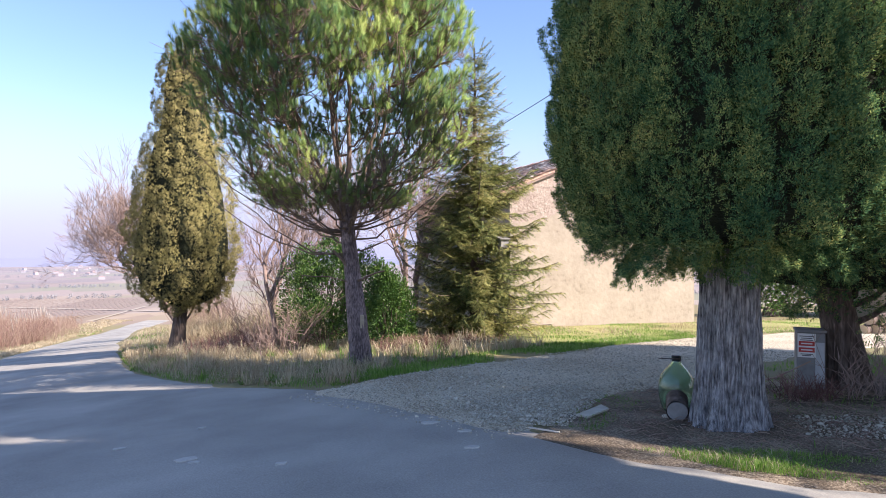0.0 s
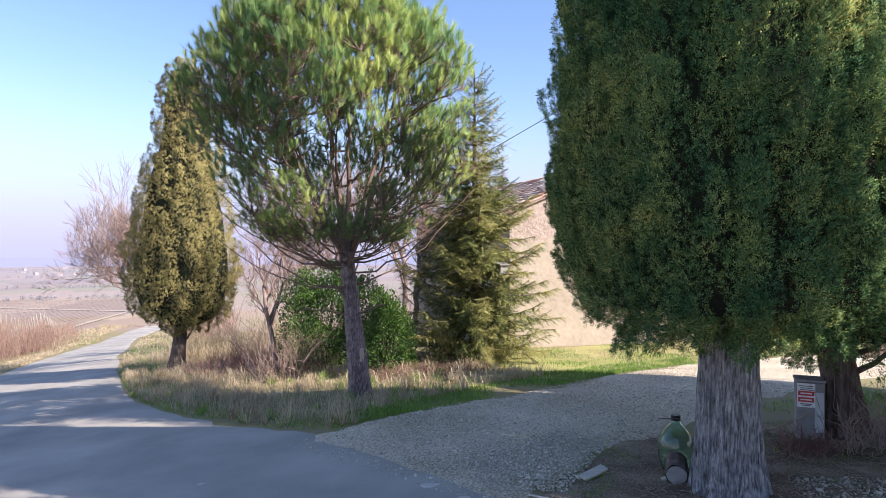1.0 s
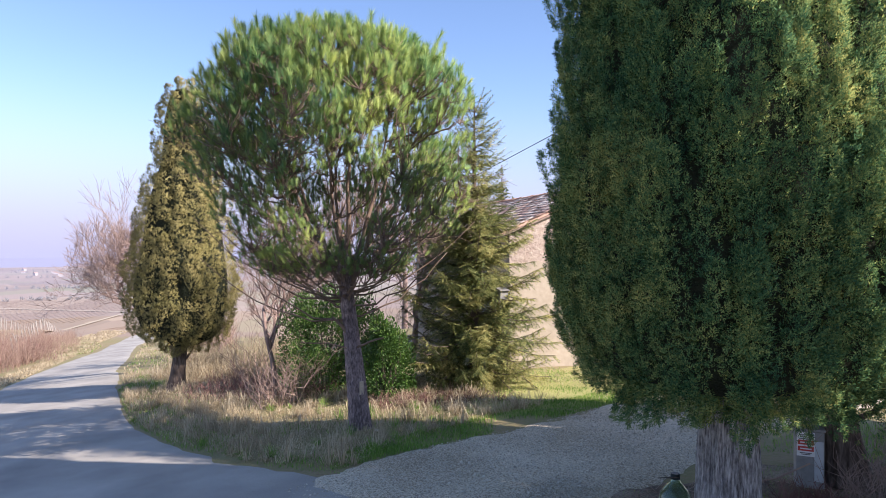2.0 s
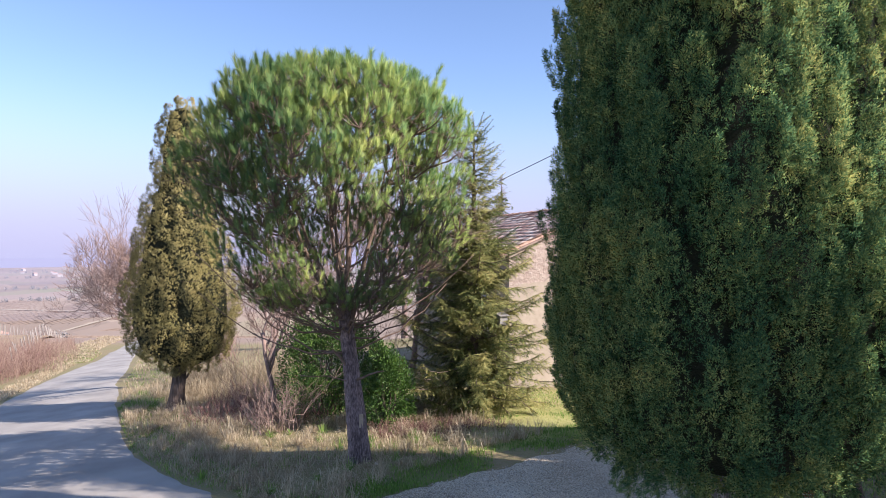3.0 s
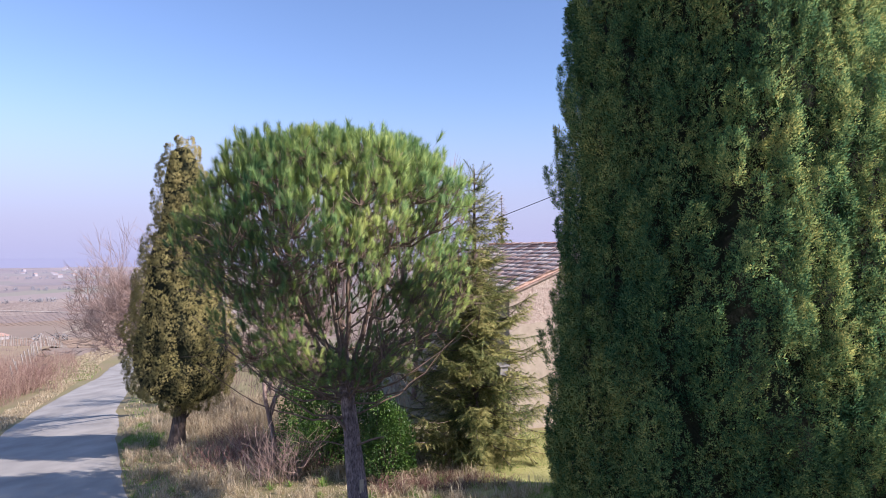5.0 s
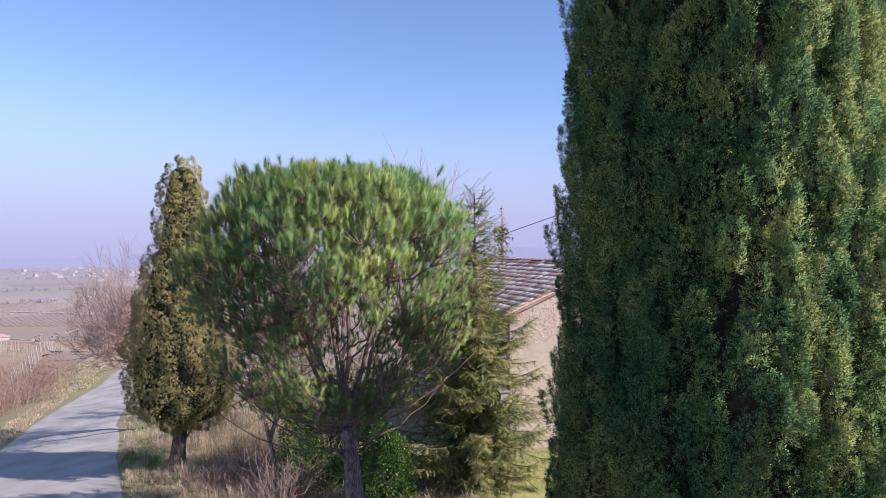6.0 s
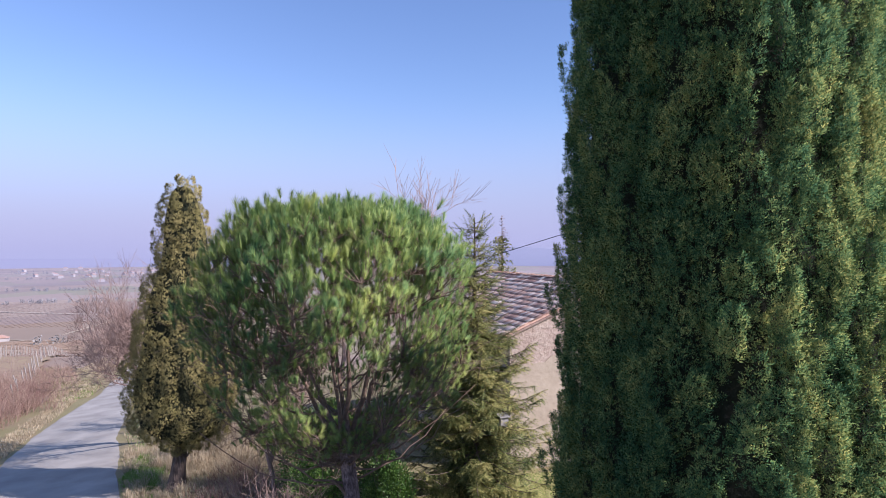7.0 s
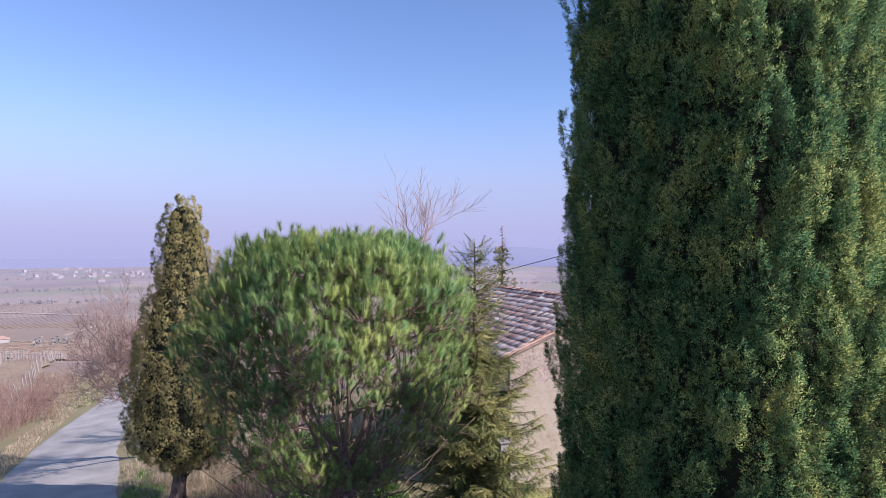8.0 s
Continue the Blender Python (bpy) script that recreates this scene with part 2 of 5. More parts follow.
def haze_glow(name, low, high, thick):
    """Winter haze over the plain painted as a see-through glow, thinning with height."""
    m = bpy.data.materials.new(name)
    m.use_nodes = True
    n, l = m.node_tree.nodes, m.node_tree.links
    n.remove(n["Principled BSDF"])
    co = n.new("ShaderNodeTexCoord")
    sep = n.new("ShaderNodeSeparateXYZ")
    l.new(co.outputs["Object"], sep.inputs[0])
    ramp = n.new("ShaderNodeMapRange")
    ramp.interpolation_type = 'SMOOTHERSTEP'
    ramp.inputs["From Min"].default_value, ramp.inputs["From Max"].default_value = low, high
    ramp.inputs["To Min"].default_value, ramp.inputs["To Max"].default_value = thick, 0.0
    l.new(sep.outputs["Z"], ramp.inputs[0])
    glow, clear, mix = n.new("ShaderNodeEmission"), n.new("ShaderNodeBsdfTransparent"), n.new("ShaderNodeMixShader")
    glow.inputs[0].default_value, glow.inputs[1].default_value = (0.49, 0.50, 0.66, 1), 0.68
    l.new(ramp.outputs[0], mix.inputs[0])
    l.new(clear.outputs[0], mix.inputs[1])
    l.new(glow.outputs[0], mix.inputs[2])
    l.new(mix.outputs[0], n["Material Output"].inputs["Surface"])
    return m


M["haze_glow"] = haze_glow("haze_glow", -60.0, 760.0, 0.93)
M["haze_glow_veil"] = haze_glow("haze_glow_veil", -62.0, 60.0, 0.13)


# ---- mesh helpers ----
def mesh_data(name, v, f, mats, smooth=False, index=None):
    """A mesh from an array of places and an array of triangles."""
    v, f = np.asarray(v, np.float32), np.asarray(f, np.int32)
    me = bpy.data.meshes.new(name)
    me.vertices.add(len(v))
    me.vertices.foreach_set("co", v.ravel())
    me.loops.add(f.size)
    me.loops.foreach_set("vertex_index", f.ravel())
    me.polygons.add(len(f))
    me.polygons.foreach_set("loop_start", np.arange(0, f.size, f.shape[1], dtype=np.int32))
    for m in (mats if isinstance(mats, (list, tuple)) else [mats]):
        me.materials.append(m)
    if index is not None:
        me.polygons.foreach_set("material_index", np.asarray(index, np.int32))
    me.polygons.foreach_set("use_smooth", np.full(len(f), smooth, dtype=bool))
    me.update(calc_edges=True)
    me.validate()
    return me


def solid(name, v, f, mats, parent=None, label="", smooth=False, index=None, normals=None):
    """A mesh object; normals: soft directions for foliage, one a vertex, which its faces are wound to agree with."""
    if normals is not None:
        v, f = np.asarray(v), np.array(f)
        flat = np.cross(v[f[:, 1]] - v[f[:, 0]], v[f[:, 2]] - v[f[:, 0]])
        wrong = (flat * normals[f].sum(1)).sum(1) < 0
        f[wrong] = f[wrong][:, ::-1]
    me = mesh_data(name, v, f, mats, smooth or normals is not None, index)
    if normals is not None:
        soft = me.attributes.new("custom_normal", 'FLOAT_VECTOR', 'POINT')
        soft.data.foreach_set("vector", np.asarray(normals, np.float32).ravel())
    ob = new(name, me)
    ob.parent = parent
    return tagged(ob, label)


def part(name, bm, material, parent=None, label="", smooth=False):
    me = bpy.data.meshes.new(name)
    bmesh.ops.recalc_face_normals(bm, faces=bm.faces)
    bm.to_mesh(me)
    bm.free()
    me.materials.append(material)
    if smooth:
        me.polygons.foreach_set("use_smooth", np.full(len(me.polygons), True, dtype=bool))
    ob = new(name, me)
    ob.parent = parent
    return tagged(ob, label)


def base(name, place=(0, 0, 0), label="", category="", group="", kind=""):
    ob = new(name)
    ob.location = place
    return tagged(ob, label, category, group, kind)


def box(size, place=(0, 0, 0), turn=0.0, bevel=0.01, tilt=(0, 0)):
    bm = bmesh.new()
    bmesh.ops.create_cube(bm, size=1)
    bmesh.ops.scale(bm, vec=size, verts=bm.verts)
    if bevel:
        bmesh.ops.bevel(bm, geom=bm.edges[:], offset=bevel, segments=2, profile=0.6, affect='EDGES')
    bm.transform(pose(*place, tilt[0], tilt[1], turn))
    return bm


def turned(profile, sides=32, place=(0, 0, 0)):
    """A body of revolution from pairs of radius and height."""
    bm = bmesh.new()
    rings = []
    for r, z in profile:
        rings.append([bm.verts.new((place[0] + r * math.cos(2 * math.pi * i / sides), place[1] + r * math.sin(2 * math.pi * i / sides), place[2] + z)) for i in range(sides)])
    for a, b in zip(rings, rings[1:]):
        for i in range(sides):
            bm.faces.new((a[i], a[(i + 1) % sides], b[(i + 1) % sides], b[i]))
    bm.faces.new(rings[0][::-1])
    bm.faces.new(rings[-1])
    return bm


def joined(pieces):
    v, f, n = [], [], 0
    for a, b in pieces:
        if len(a):
            v.append(a)
            f.append(np.asarray(b) + n)
            n += len(a)
    return np.concatenate(v), np.concatenate(f)


def unit(a):
    return a / np.maximum(np.linalg.norm(a, axis=-1, keepdims=True), 1e-9)


def tubes(P, R, sides=4):
    """Tapered tubes along T polylines of n points: P is (T, n, 3), R is (T, n)."""
    P, R = np.asarray(P, float), np.asarray(R, float)
    T, n, _ = P.shape
    t = unit(np.gradient(P, axis=1))
    ref = np.where(np.abs(t[:, :1, 2:]) > 0.85, np.array([[[1.0, 0.2, 0]]]), np.array([[[0, 0, 1.0]]]))
    a = unit(np.cross(t, np.broadcast_to(ref, t.shape)))
    b = np.cross(t, a)
    th = np.arange(sides) * 2 * math.pi / sides
    v = P[:, :, None] + R[:, :, None, None] * (a[:, :, None] * np.cos(th)[None, None, :, None] + b[:, :, None] * np.sin(th)[None, None, :, None])
    i = np.arange(n * sides).reshape(n, sides)
    j = np.roll(i, -1, axis=1)
    q = np.stack([i[:-1], j[:-1], j[1:], i[1:]], -1).reshape(-1, 4)
    tri = np.concatenate([q[:, [0, 1, 2]], q[:, [0, 2, 3]]])
    cap = np.array([[i[-1, 0], i[-1, k], i[-1, k + 1]] for k in range(1, sides - 1)])
    tri = np.concatenate([tri, cap])
    f = (tri[None] + (np.arange(T) * n * sides)[:, None, None]).reshape(-1, 3)
    return v.reshape(-1, 3), f


def stamp(bv, bf, place, way, spin, scale):
    """Copies of a small mesh whose own axis is z, laid along the ways given."""
    z = unit(np.asarray(way, float))
    ref = np.where(np.abs(z[:, 2:]) > 0.9, np.array([[1.0, 0, 0]]), np.array([[0, 0, 1.0]]))
    x = unit(np.cross(ref, z))
    y = np.cross(z, x)
    c, s = np.cos(spin)[:, None], np.sin(spin)[:, None]
    x, y = x * c + y * s, y * c - x * s
    b = bv[None] * np.asarray(scale)[:, None, None]
    v = place[:, None] + b[..., :1] * x[:, None] + b[..., 1:2] * y[:, None] + b[..., 2:] * z[:, None]
    f = bf[None] + (np.arange(len(place)) * len(bv))[:, None, None]
    return v.reshape(-1, 3), f.reshape(-1, 3)


LATTICE = np.random.default_rng(5).random((32, 32, 32))


def lumps(p):
    """Smooth noise between 0 and 1 at places p."""
    p = np.asarray(p, float)
    i = np.floor(p).astype(int)
    f = p - i
    f = f * f * (3 - 2 * f)
    r = 0
    for dx in (0, 1):
        for dy in (0, 1):
            for dz in (0, 1):
                w = (f[..., 0] if dx else 1 - f[..., 0]) * (f[..., 1] if dy else 1 - f[..., 1]) * (f[..., 2] if dz else 1 - f[..., 2])
                r = r + w * LATTICE[(i[..., 0] + dx) % 32, (i[..., 1] + dy) % 32, (i[..., 2] + dz) % 32]
    return r


def smooth(x, a, b):
    t = np.clip((np.asarray(x, float) - a) / (b - a), 0, 1)
    return t * t * (3 - 2 * t)


# ---- the lie of the land ----
def land(x, y):
    """Height of the ground: a gentle fall ahead and to the left, then the slope into the valley."""
    x, y = np.asarray(x, float), np.asarray(y, float)
    left = np.log1p(np.exp(np.clip(-x, -40, 40)))
    left = np.where(left > 34, 34 + 0.3 * (left - 34), left)
    left = np.minimum(left, 90)
    near = -0.05 * (np.maximum(y, -10) - 7) - 0.1 * left
    far = np.interp(y, [30, 52, 67, 85, 113, 200, 350, 485, 900, 5000], [-2.5, -5.0, -6.4, -7.6, -12.0, -28, -50, -62, -62, -62])
    w = 1 - smooth(y, 42, 75)
    return w * near + (1 - w) * far


def relief(x, y):
    p = np.stack([np.asarray(x, float), np.asarray(y, float), np.zeros_like(np.asarray(x, float))], -1)
    return (lumps(p * 0.8) - 0.5) * 0.025 + (lumps(p * 2.7 + 9) - 0.5) * 0.012


def steps(a, b, near_step, far, growth=1.16):
    inner = list(np.arange(a, b + 1e-6, near_step))
    up, down, s = [b], [a], near_step
    while up[-1] < far:
        s *= growth
        up.append(up[-1] + s)
    s = near_step
    while down[-1] > -far:
        s *= growth
        down.append(down[-1] - s)
    return np.array(sorted(down[1:]) + inner + up[1:])


def grid_faces(nx, ny):
    i = np.arange(nx * ny).reshape(nx, ny)
    q = np.stack([i[:-1, :-1], i[1:, :-1], i[1:, 1:], i[:-1, 1:]], -1).reshape(-1, 4)
    return np.concatenate([q[:, [0, 1, 2]], q[:, [0, 2, 3]]])


gx, gy = steps(-34, 18, 0.5, 4500), steps(1, 42, 0.5, 4500)
X, Y = np.meshgrid(gx, gy, indexing='ij')
Z = land(X, Y) + relief(X, Y)
gf = grid_faces(len(gx), len(gy))
centre_y = Y.ravel()[gf].mean(1)
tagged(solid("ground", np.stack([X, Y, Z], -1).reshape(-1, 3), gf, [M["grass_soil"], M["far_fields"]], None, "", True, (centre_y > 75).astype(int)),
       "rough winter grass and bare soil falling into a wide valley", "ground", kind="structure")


def resample(pts, n):
    p = np.array(pts, float)
    d = np.concatenate([[0], np.cumsum(np.linalg.norm(np.diff(p, axis=0), axis=1))])
    s = np.linspace(0, d[-1], n)
    out = np.stack([np.interp(s, d, p[:, k]) for k in range(2)], -1)
    for _ in range(max(2, n // 60)):
        out[1:-1] = 0.25 * out[:-2] + 0.5 * out[1:-1] + 0.25 * out[2:]
    return out


def sheet(name, one, two, n, across, lift, mat, wobble, label, category):
    """A strip of ground between two edges, laid on the land, with worn edges."""
    a, b = resample(one, n), resample(two, n)
    for e, k in ((a, 3.0), (b, 17.0)):
        q = np.stack([e[:, 0] * 1.3, e[:, 1] * 1.3, np.full(n, k)], -1)
        q2 = np.stack([e[:, 0] * 4.0, e[:, 1] * 4.0, np.full(n, k + 3)], -1)
        e += ((lumps(q) - 0.5) * wobble + (lumps(q2) - 0.5) * wobble * 0.5)[:, None] * unit(b - a)
    w = np.linspace(0, 1, across)[None, :, None]
    p = a[:, None] * (1 - w) + b[:, None] * w
    drop = np.where((np.arange(across) == 0) | (np.arange(across) == across - 1), -0.035, 0.0)[None]
    z = land(p[..., 0], p[..., 1]) + lift + drop + (lumps(np.stack([p[..., 0], p[..., 1], p[..., 0] * 0], -1) * 0.9) - 0.5) * 0.012
    return tagged(solid(name, np.concatenate([p, z[..., None]], -1).reshape(-1, 3), grid_faces(n, across), mat, None, "", True), label, category, kind="structure")


ROAD_RIGHT = [(14, 2.2), (8, 3.6), (3.5, 5.0), (2.5, 5.45), (1.76, 6.24), (1.3, 6.76), (0.78, 7.5), (0.12, 8.2), (-0.7, 9.3), (-2, 10.9),
              (-3.8, 12.1), (-6.2, 14.4), (-8.8, 17.7), (-11.2, 22), (-13.4, 26), (-15.8, 31), (-17.9, 34.7), (-21.8, 44), (-25.0, 51), (-29, 60), (-33, 72), (-37, 86)]
ROAD_LEFT = [(14, -14), (4, -10), (-4, -3), (-9, 5), (-13, 13), (-18, 24), (-21.6, 31), (-24.6, 38.5), (-26.9, 45.5), (-29.3, 54), (-32.6, 62), (-36.8, 74), (-40.5, 87)]
DRIVE_LEFT = [(-2.55, 10.2), (-0.9, 11.8), (1.4, 13.3), (4.7, 16.4), (7.5, 18.4), (12, 20.5), (20, 23)]
DRIVE_RIGHT = [(0.6, 6.6), (1.4, 7.9), (2.3, 9.3), (3.6, 10.2), (5.5, 12.0), (8, 14), (13, 17), (20, 19)]
sheet("road", ROAD_LEFT, ROAD_RIGHT, 260, 24, 0.036, M["asphalt"], 0.16, "worn grey asphalt country lane bending away downhill", "road")
sheet("driveway", DRIVE_LEFT, DRIVE_RIGHT, 120, 24, 0.030, M["gravel"], 0.5, "pale crushed gravel driveway leading off the lane", "driveway")
sheet("planting_bed", [(0.8, 6.7), (1.7, 8.3), (2.5, 9.4), (3.8, 10.1), (5.5, 10.9), (9, 11.5)], [(1.1, 6.3), (1.9, 5.6), (2.8, 5.05), (3.6, 4.7), (5, 4.2), (9, 3.1)],
      60, 16, 0.028, M["litter_soil"], 0.5, "dark earth covered in dead needles and twigs under the cypresses", "soil")
sheet("lawn", [(0.6, 20.6), (2.8, 22.5), (6, 23.8), (10, 25.3), (16, 27.6)], [(0.6, 14.2), (3.0, 15.6), (5.5, 17.6), (9, 19.9), (16, 22.2)],
      60, 20, 0.026, M["lawn_soil"], 0.6, "patchy yellow-green lawn below the house wall", "lawn")
sheet("vineyard_plot", [(-33.0, 48.5), (-48, 76), (-75, 124), (-105, 178)], [(-150, 5), (-165, 30), (-180, 70), (-205, 125)],
      60, 40, 0.3, M["vineyard_soil"], 1.5, "reddish bare soil between the vine rows", "vineyard soil")


# ---- trees ----
def spray(rng, fingers, length, reach, width):
    """A cypress spray: short fingers leaving a stem, each a folded blade."""
    v, f = [], []
    for k in range(fingers):
        s = (k + 0.5) / fingers
        th = k * 2.4 + rng.uniform(-0.4, 0.4)
        o = np.array([0.010 * math.cos(th), 0.010 * math.sin(th), s * length * 0.8])
        d = unit(np.array([math.cos(th), math.sin(th), 0.9 + 0.9 * s]))
        side = unit(np.cross(d, [math.sin(th * 3.1), math.cos(th * 1.7), 0.3]))
        ln = reach * rng.uniform(0.7, 1.2) * (1.15 - 0.5 * s)
        fold = np.cross(side, d) * width * 0.5
        n = len(v)
        v += [o - side * width, o + side * width + fold, o + d * ln]
        f += [(n, n + 1, n + 2)]
    return np.array(v), np.array(f)


def shell_places(rng, zs, rs, n, weight=None):
    """Angles and heights spread evenly over a body of revolution with the outline zs, rs."""
    zz = np.linspace(zs[0], zs[-1], 400)
    rr = np.interp(zz, zs, rs)
    slope = np.sqrt(1 + np.gradient(rr, zz) ** 2)
    w = (rr + 0.05) * np.minimum(slope, 4)
    c = np.cumsum(w) / w.sum()
    i = np.arange(n) + 0.5
    z = np.interp(np.clip((i + rng.uniform(-3, 3, n)) / n, 0, 1), c, zz)
    th = (i * 2.399963 + rng.normal(0, 0.35, n) / np.sqrt(n) * 6) % (2 * math.pi)
    if weight is not None:
        keep = rng.random(n) < weight(th, z)
        z, th = z[keep], th[keep]
    return th, z


def trunk_mesh(rng, points, radii, sides, rings, ridges, flare):
    """A tapering trunk with bark ridges and roots flaring into the ground."""
    pts, rad = np.array(points, float), np.array(radii, float)
    s = np.linspace(0, 1, rings) ** 1.5
    t = np.linspace(0, 1, len(pts))
    P = np.stack([np.interp(s, t, pts[:, k]) for k in range(3)], -1)
    R = np.interp(s, t, rad)
    th = np.arange(sides) * 2 * math.pi / sides
    v = np.zeros((rings, sides, 3))
    for i in range(rings):
        hgt = P[i, 2] - P[0, 2]
        p = np.stack([np.cos(th) * 6.0, np.sin(th) * 6.0, np.full(sides, hgt * 0.55)], -1)
        p2 = np.stack([np.cos(th) * 15, np.sin(th) * 15, np.full(sides, hgt * 2.4 + 4)], -1)
        p3 = np.stack([np.cos(th) * 1.8 + 3, np.sin(th) * 1.8, np.full(sides, 2.0)], -1)
        r = R[i] * (1 + ridges * ((lumps(p) - 0.5) * 0.9 + (lumps(p2) - 0.5) * 0.55))
        r = r + flare * (0.35 + lumps(p3)) * math.exp(-max(hgt, 0) / 0.28)
        v[i, :, 0], v[i, :, 1], v[i, :, 2] = P[i, 0] + r * np.cos(th), P[i, 1] + r * np.sin(th), P[i, 2]
    f = grid_faces(rings, sides)
    i = np.arange(rings * sides).reshape(rings, sides)
    a, b, c, d = i[:-1, -1], i[1:, -1], i[1:, 0], i[:-1, 0]
    f = np.concatenate([f, np.stack([a, b, c], -1), np.stack([a, c, d], -1)])
    return v.reshape(-1, 3), f


def cypress(seed, root, crown, zs, rs, plumes, per, size, leaf, bark, trunk, label, weight=None, ridges=0.25, flare=0.12, sides=72, plume=(0.5, 1.0, 0.11, 0.18), crest=0.0):
    """Dense cypress: a ridged trunk, limbs inside and a crown of upright plumes, each clothed in small sprays; crest: how far its front bulges."""
    rng = np.random.default_rng(seed)
    zs, rs = np.array(zs, float), np.array(rs, float)
    thing = base("cypress", root, label, "cypress tree", "cypresses by the lane")
    rx, ry, rz = root
    pts, rad = trunk
    v, f = trunk_mesh(rng, [(0, 0, -0.15)] + list(pts), [rad[0]] + list(rad), sides, 60, ridges, flare)
    solid("trunk", v, f, bark, thing, "ridged grey trunk", True)
    off = np.array([crown[0] - rx, crown[1] - ry, -rz])
    # limbs reach from the trunk to the shell
    n = 60
    lz = np.linspace(zs[0] + 0.3, zs[-1] - 1.5, n)
    lth = np.arange(n) * 2.4
    lr = np.interp(lz, zs, rs) * 0.8
    k = np.linspace(0, 1, 5)[None]
    P = np.stack([off[0] + lr[:, None] * k * np.cos(lth)[:, None], off[1] + lr[:, None] * k * np.sin(lth)[:, None], lz[:, None] - rz - 0.7 + 1.1 * k ** 1.5], -1)
    v, f = tubes(P, np.full((n, 1), 0.05) * (1.1 - k), 5)
    solid("limb", v, f, bark, thing, "limbs hidden in the crown")
    # dense inner foliage shell, blackened as the shade seen between the plumes
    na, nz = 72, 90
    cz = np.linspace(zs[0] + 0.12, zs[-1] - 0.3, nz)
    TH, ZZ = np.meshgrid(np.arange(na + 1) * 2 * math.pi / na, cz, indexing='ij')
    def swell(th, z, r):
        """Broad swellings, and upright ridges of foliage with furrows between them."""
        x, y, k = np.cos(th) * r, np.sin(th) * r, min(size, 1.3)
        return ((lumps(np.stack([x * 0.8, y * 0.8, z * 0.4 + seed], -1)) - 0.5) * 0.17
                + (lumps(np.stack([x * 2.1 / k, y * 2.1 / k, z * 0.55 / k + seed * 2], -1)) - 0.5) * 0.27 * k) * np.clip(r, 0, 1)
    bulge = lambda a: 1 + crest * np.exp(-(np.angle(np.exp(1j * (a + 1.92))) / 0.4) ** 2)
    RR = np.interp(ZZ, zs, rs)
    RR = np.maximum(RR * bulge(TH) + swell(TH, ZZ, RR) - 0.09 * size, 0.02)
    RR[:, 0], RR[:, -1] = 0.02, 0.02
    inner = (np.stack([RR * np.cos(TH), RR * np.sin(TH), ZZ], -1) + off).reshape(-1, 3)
    # plumes stand all over the shell, leaning outwards, some proud of their neighbours
    th, z = shell_places(rng, zs, rs, plumes, weight)
    m = len(th)
    r = np.interp(z, zs, rs)
    r = np.maximum(r * bulge(th) + swell(th, z, r) + rng.normal(-0.03, 0.075, m) * size * np.clip(r, 0.2, 1), 0.02)
    centre = np.stack([r * np.cos(th), r * np.sin(th), z], -1) + off
    dr = np.gradient(np.interp(np.linspace(zs[0], zs[-1], 300), zs, rs), (zs[-1] - zs[0]) / 299)
    under = np.clip(np.interp(z, np.linspace(zs[0], zs[-1], 300), dr), 0, 1.6)
    outward = np.stack([np.cos(th), np.sin(th), 0 * th], -1)
    axis = unit(outward * 0.28 + np.array([0, 0, 1.0]) * (1.1 - 0.85 * under)[:, None] + rng.normal(0, 0.14, (m, 3)))
    slim = size * np.clip(0.45 + 0.55 * r / size, 0.45, 1)
    long, wide = slim * rng.uniform(plume[0], plume[1], m), slim * rng.uniform(plume[2], plume[3], m)
    # sprays over the outer side of each plume
    k = np.repeat(np.arange(m), per)
    n = len(k)
    q = rng.random(n) ** 0.85
    x = unit(outward[k] - axis[k] * (outward[k] * axis[k]).sum(1, keepdims=True))
    y = np.cross(axis[k], x)
    phi = rng.normal(0, 1.15, n)
    ring = x * np.cos(phi)[:, None] + y * np.sin(phi)[:, None]
    girth = wide[k] * np.sqrt(np.clip(1 - (1.55 * q - 0.6) ** 2, 0.02, 1)) * rng.uniform(0.7, 1.12, n)
    place = centre[k] + axis[k] * ((q - 0.45) * long[k])[:, None] + ring * girth[:, None]
    way = axis[k] * (0.7 + 0.6 * q)[:, None] + ring * 0.6 + rng.normal(0, 0.2, (n, 3))
    scale = size * rng.uniform(0.55, 1.02, n)
    soft = unit(ring * 0.9 + outward[k] * 0.35 + axis[k] * 0.25 + rng.normal(0, 0.22, (n, 3)))
    groups, normals = [], []
    for b in range(4):
        bv, bf = spray(rng, 7, 0.085, 0.036, 0.0075)
        s = np.arange(n) % 4 == b
        groups.append(stamp(bv, bf, place[s], way[s], rng.random(int(s.sum())) * 6.3, scale[s]))
        normals.append(np.repeat(soft[s], len(bv), 0))
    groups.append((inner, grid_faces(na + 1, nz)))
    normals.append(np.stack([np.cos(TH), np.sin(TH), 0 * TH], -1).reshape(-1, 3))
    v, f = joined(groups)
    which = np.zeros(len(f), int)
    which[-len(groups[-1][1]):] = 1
    solid("crown", v, f, [leaf, M["gap_shade_foliage"]], thing, "dense upright scale-leaf sprays", index=which, normals=np.concatenate(normals))
    return thing


g = lambda x, y: float(land(x, y))

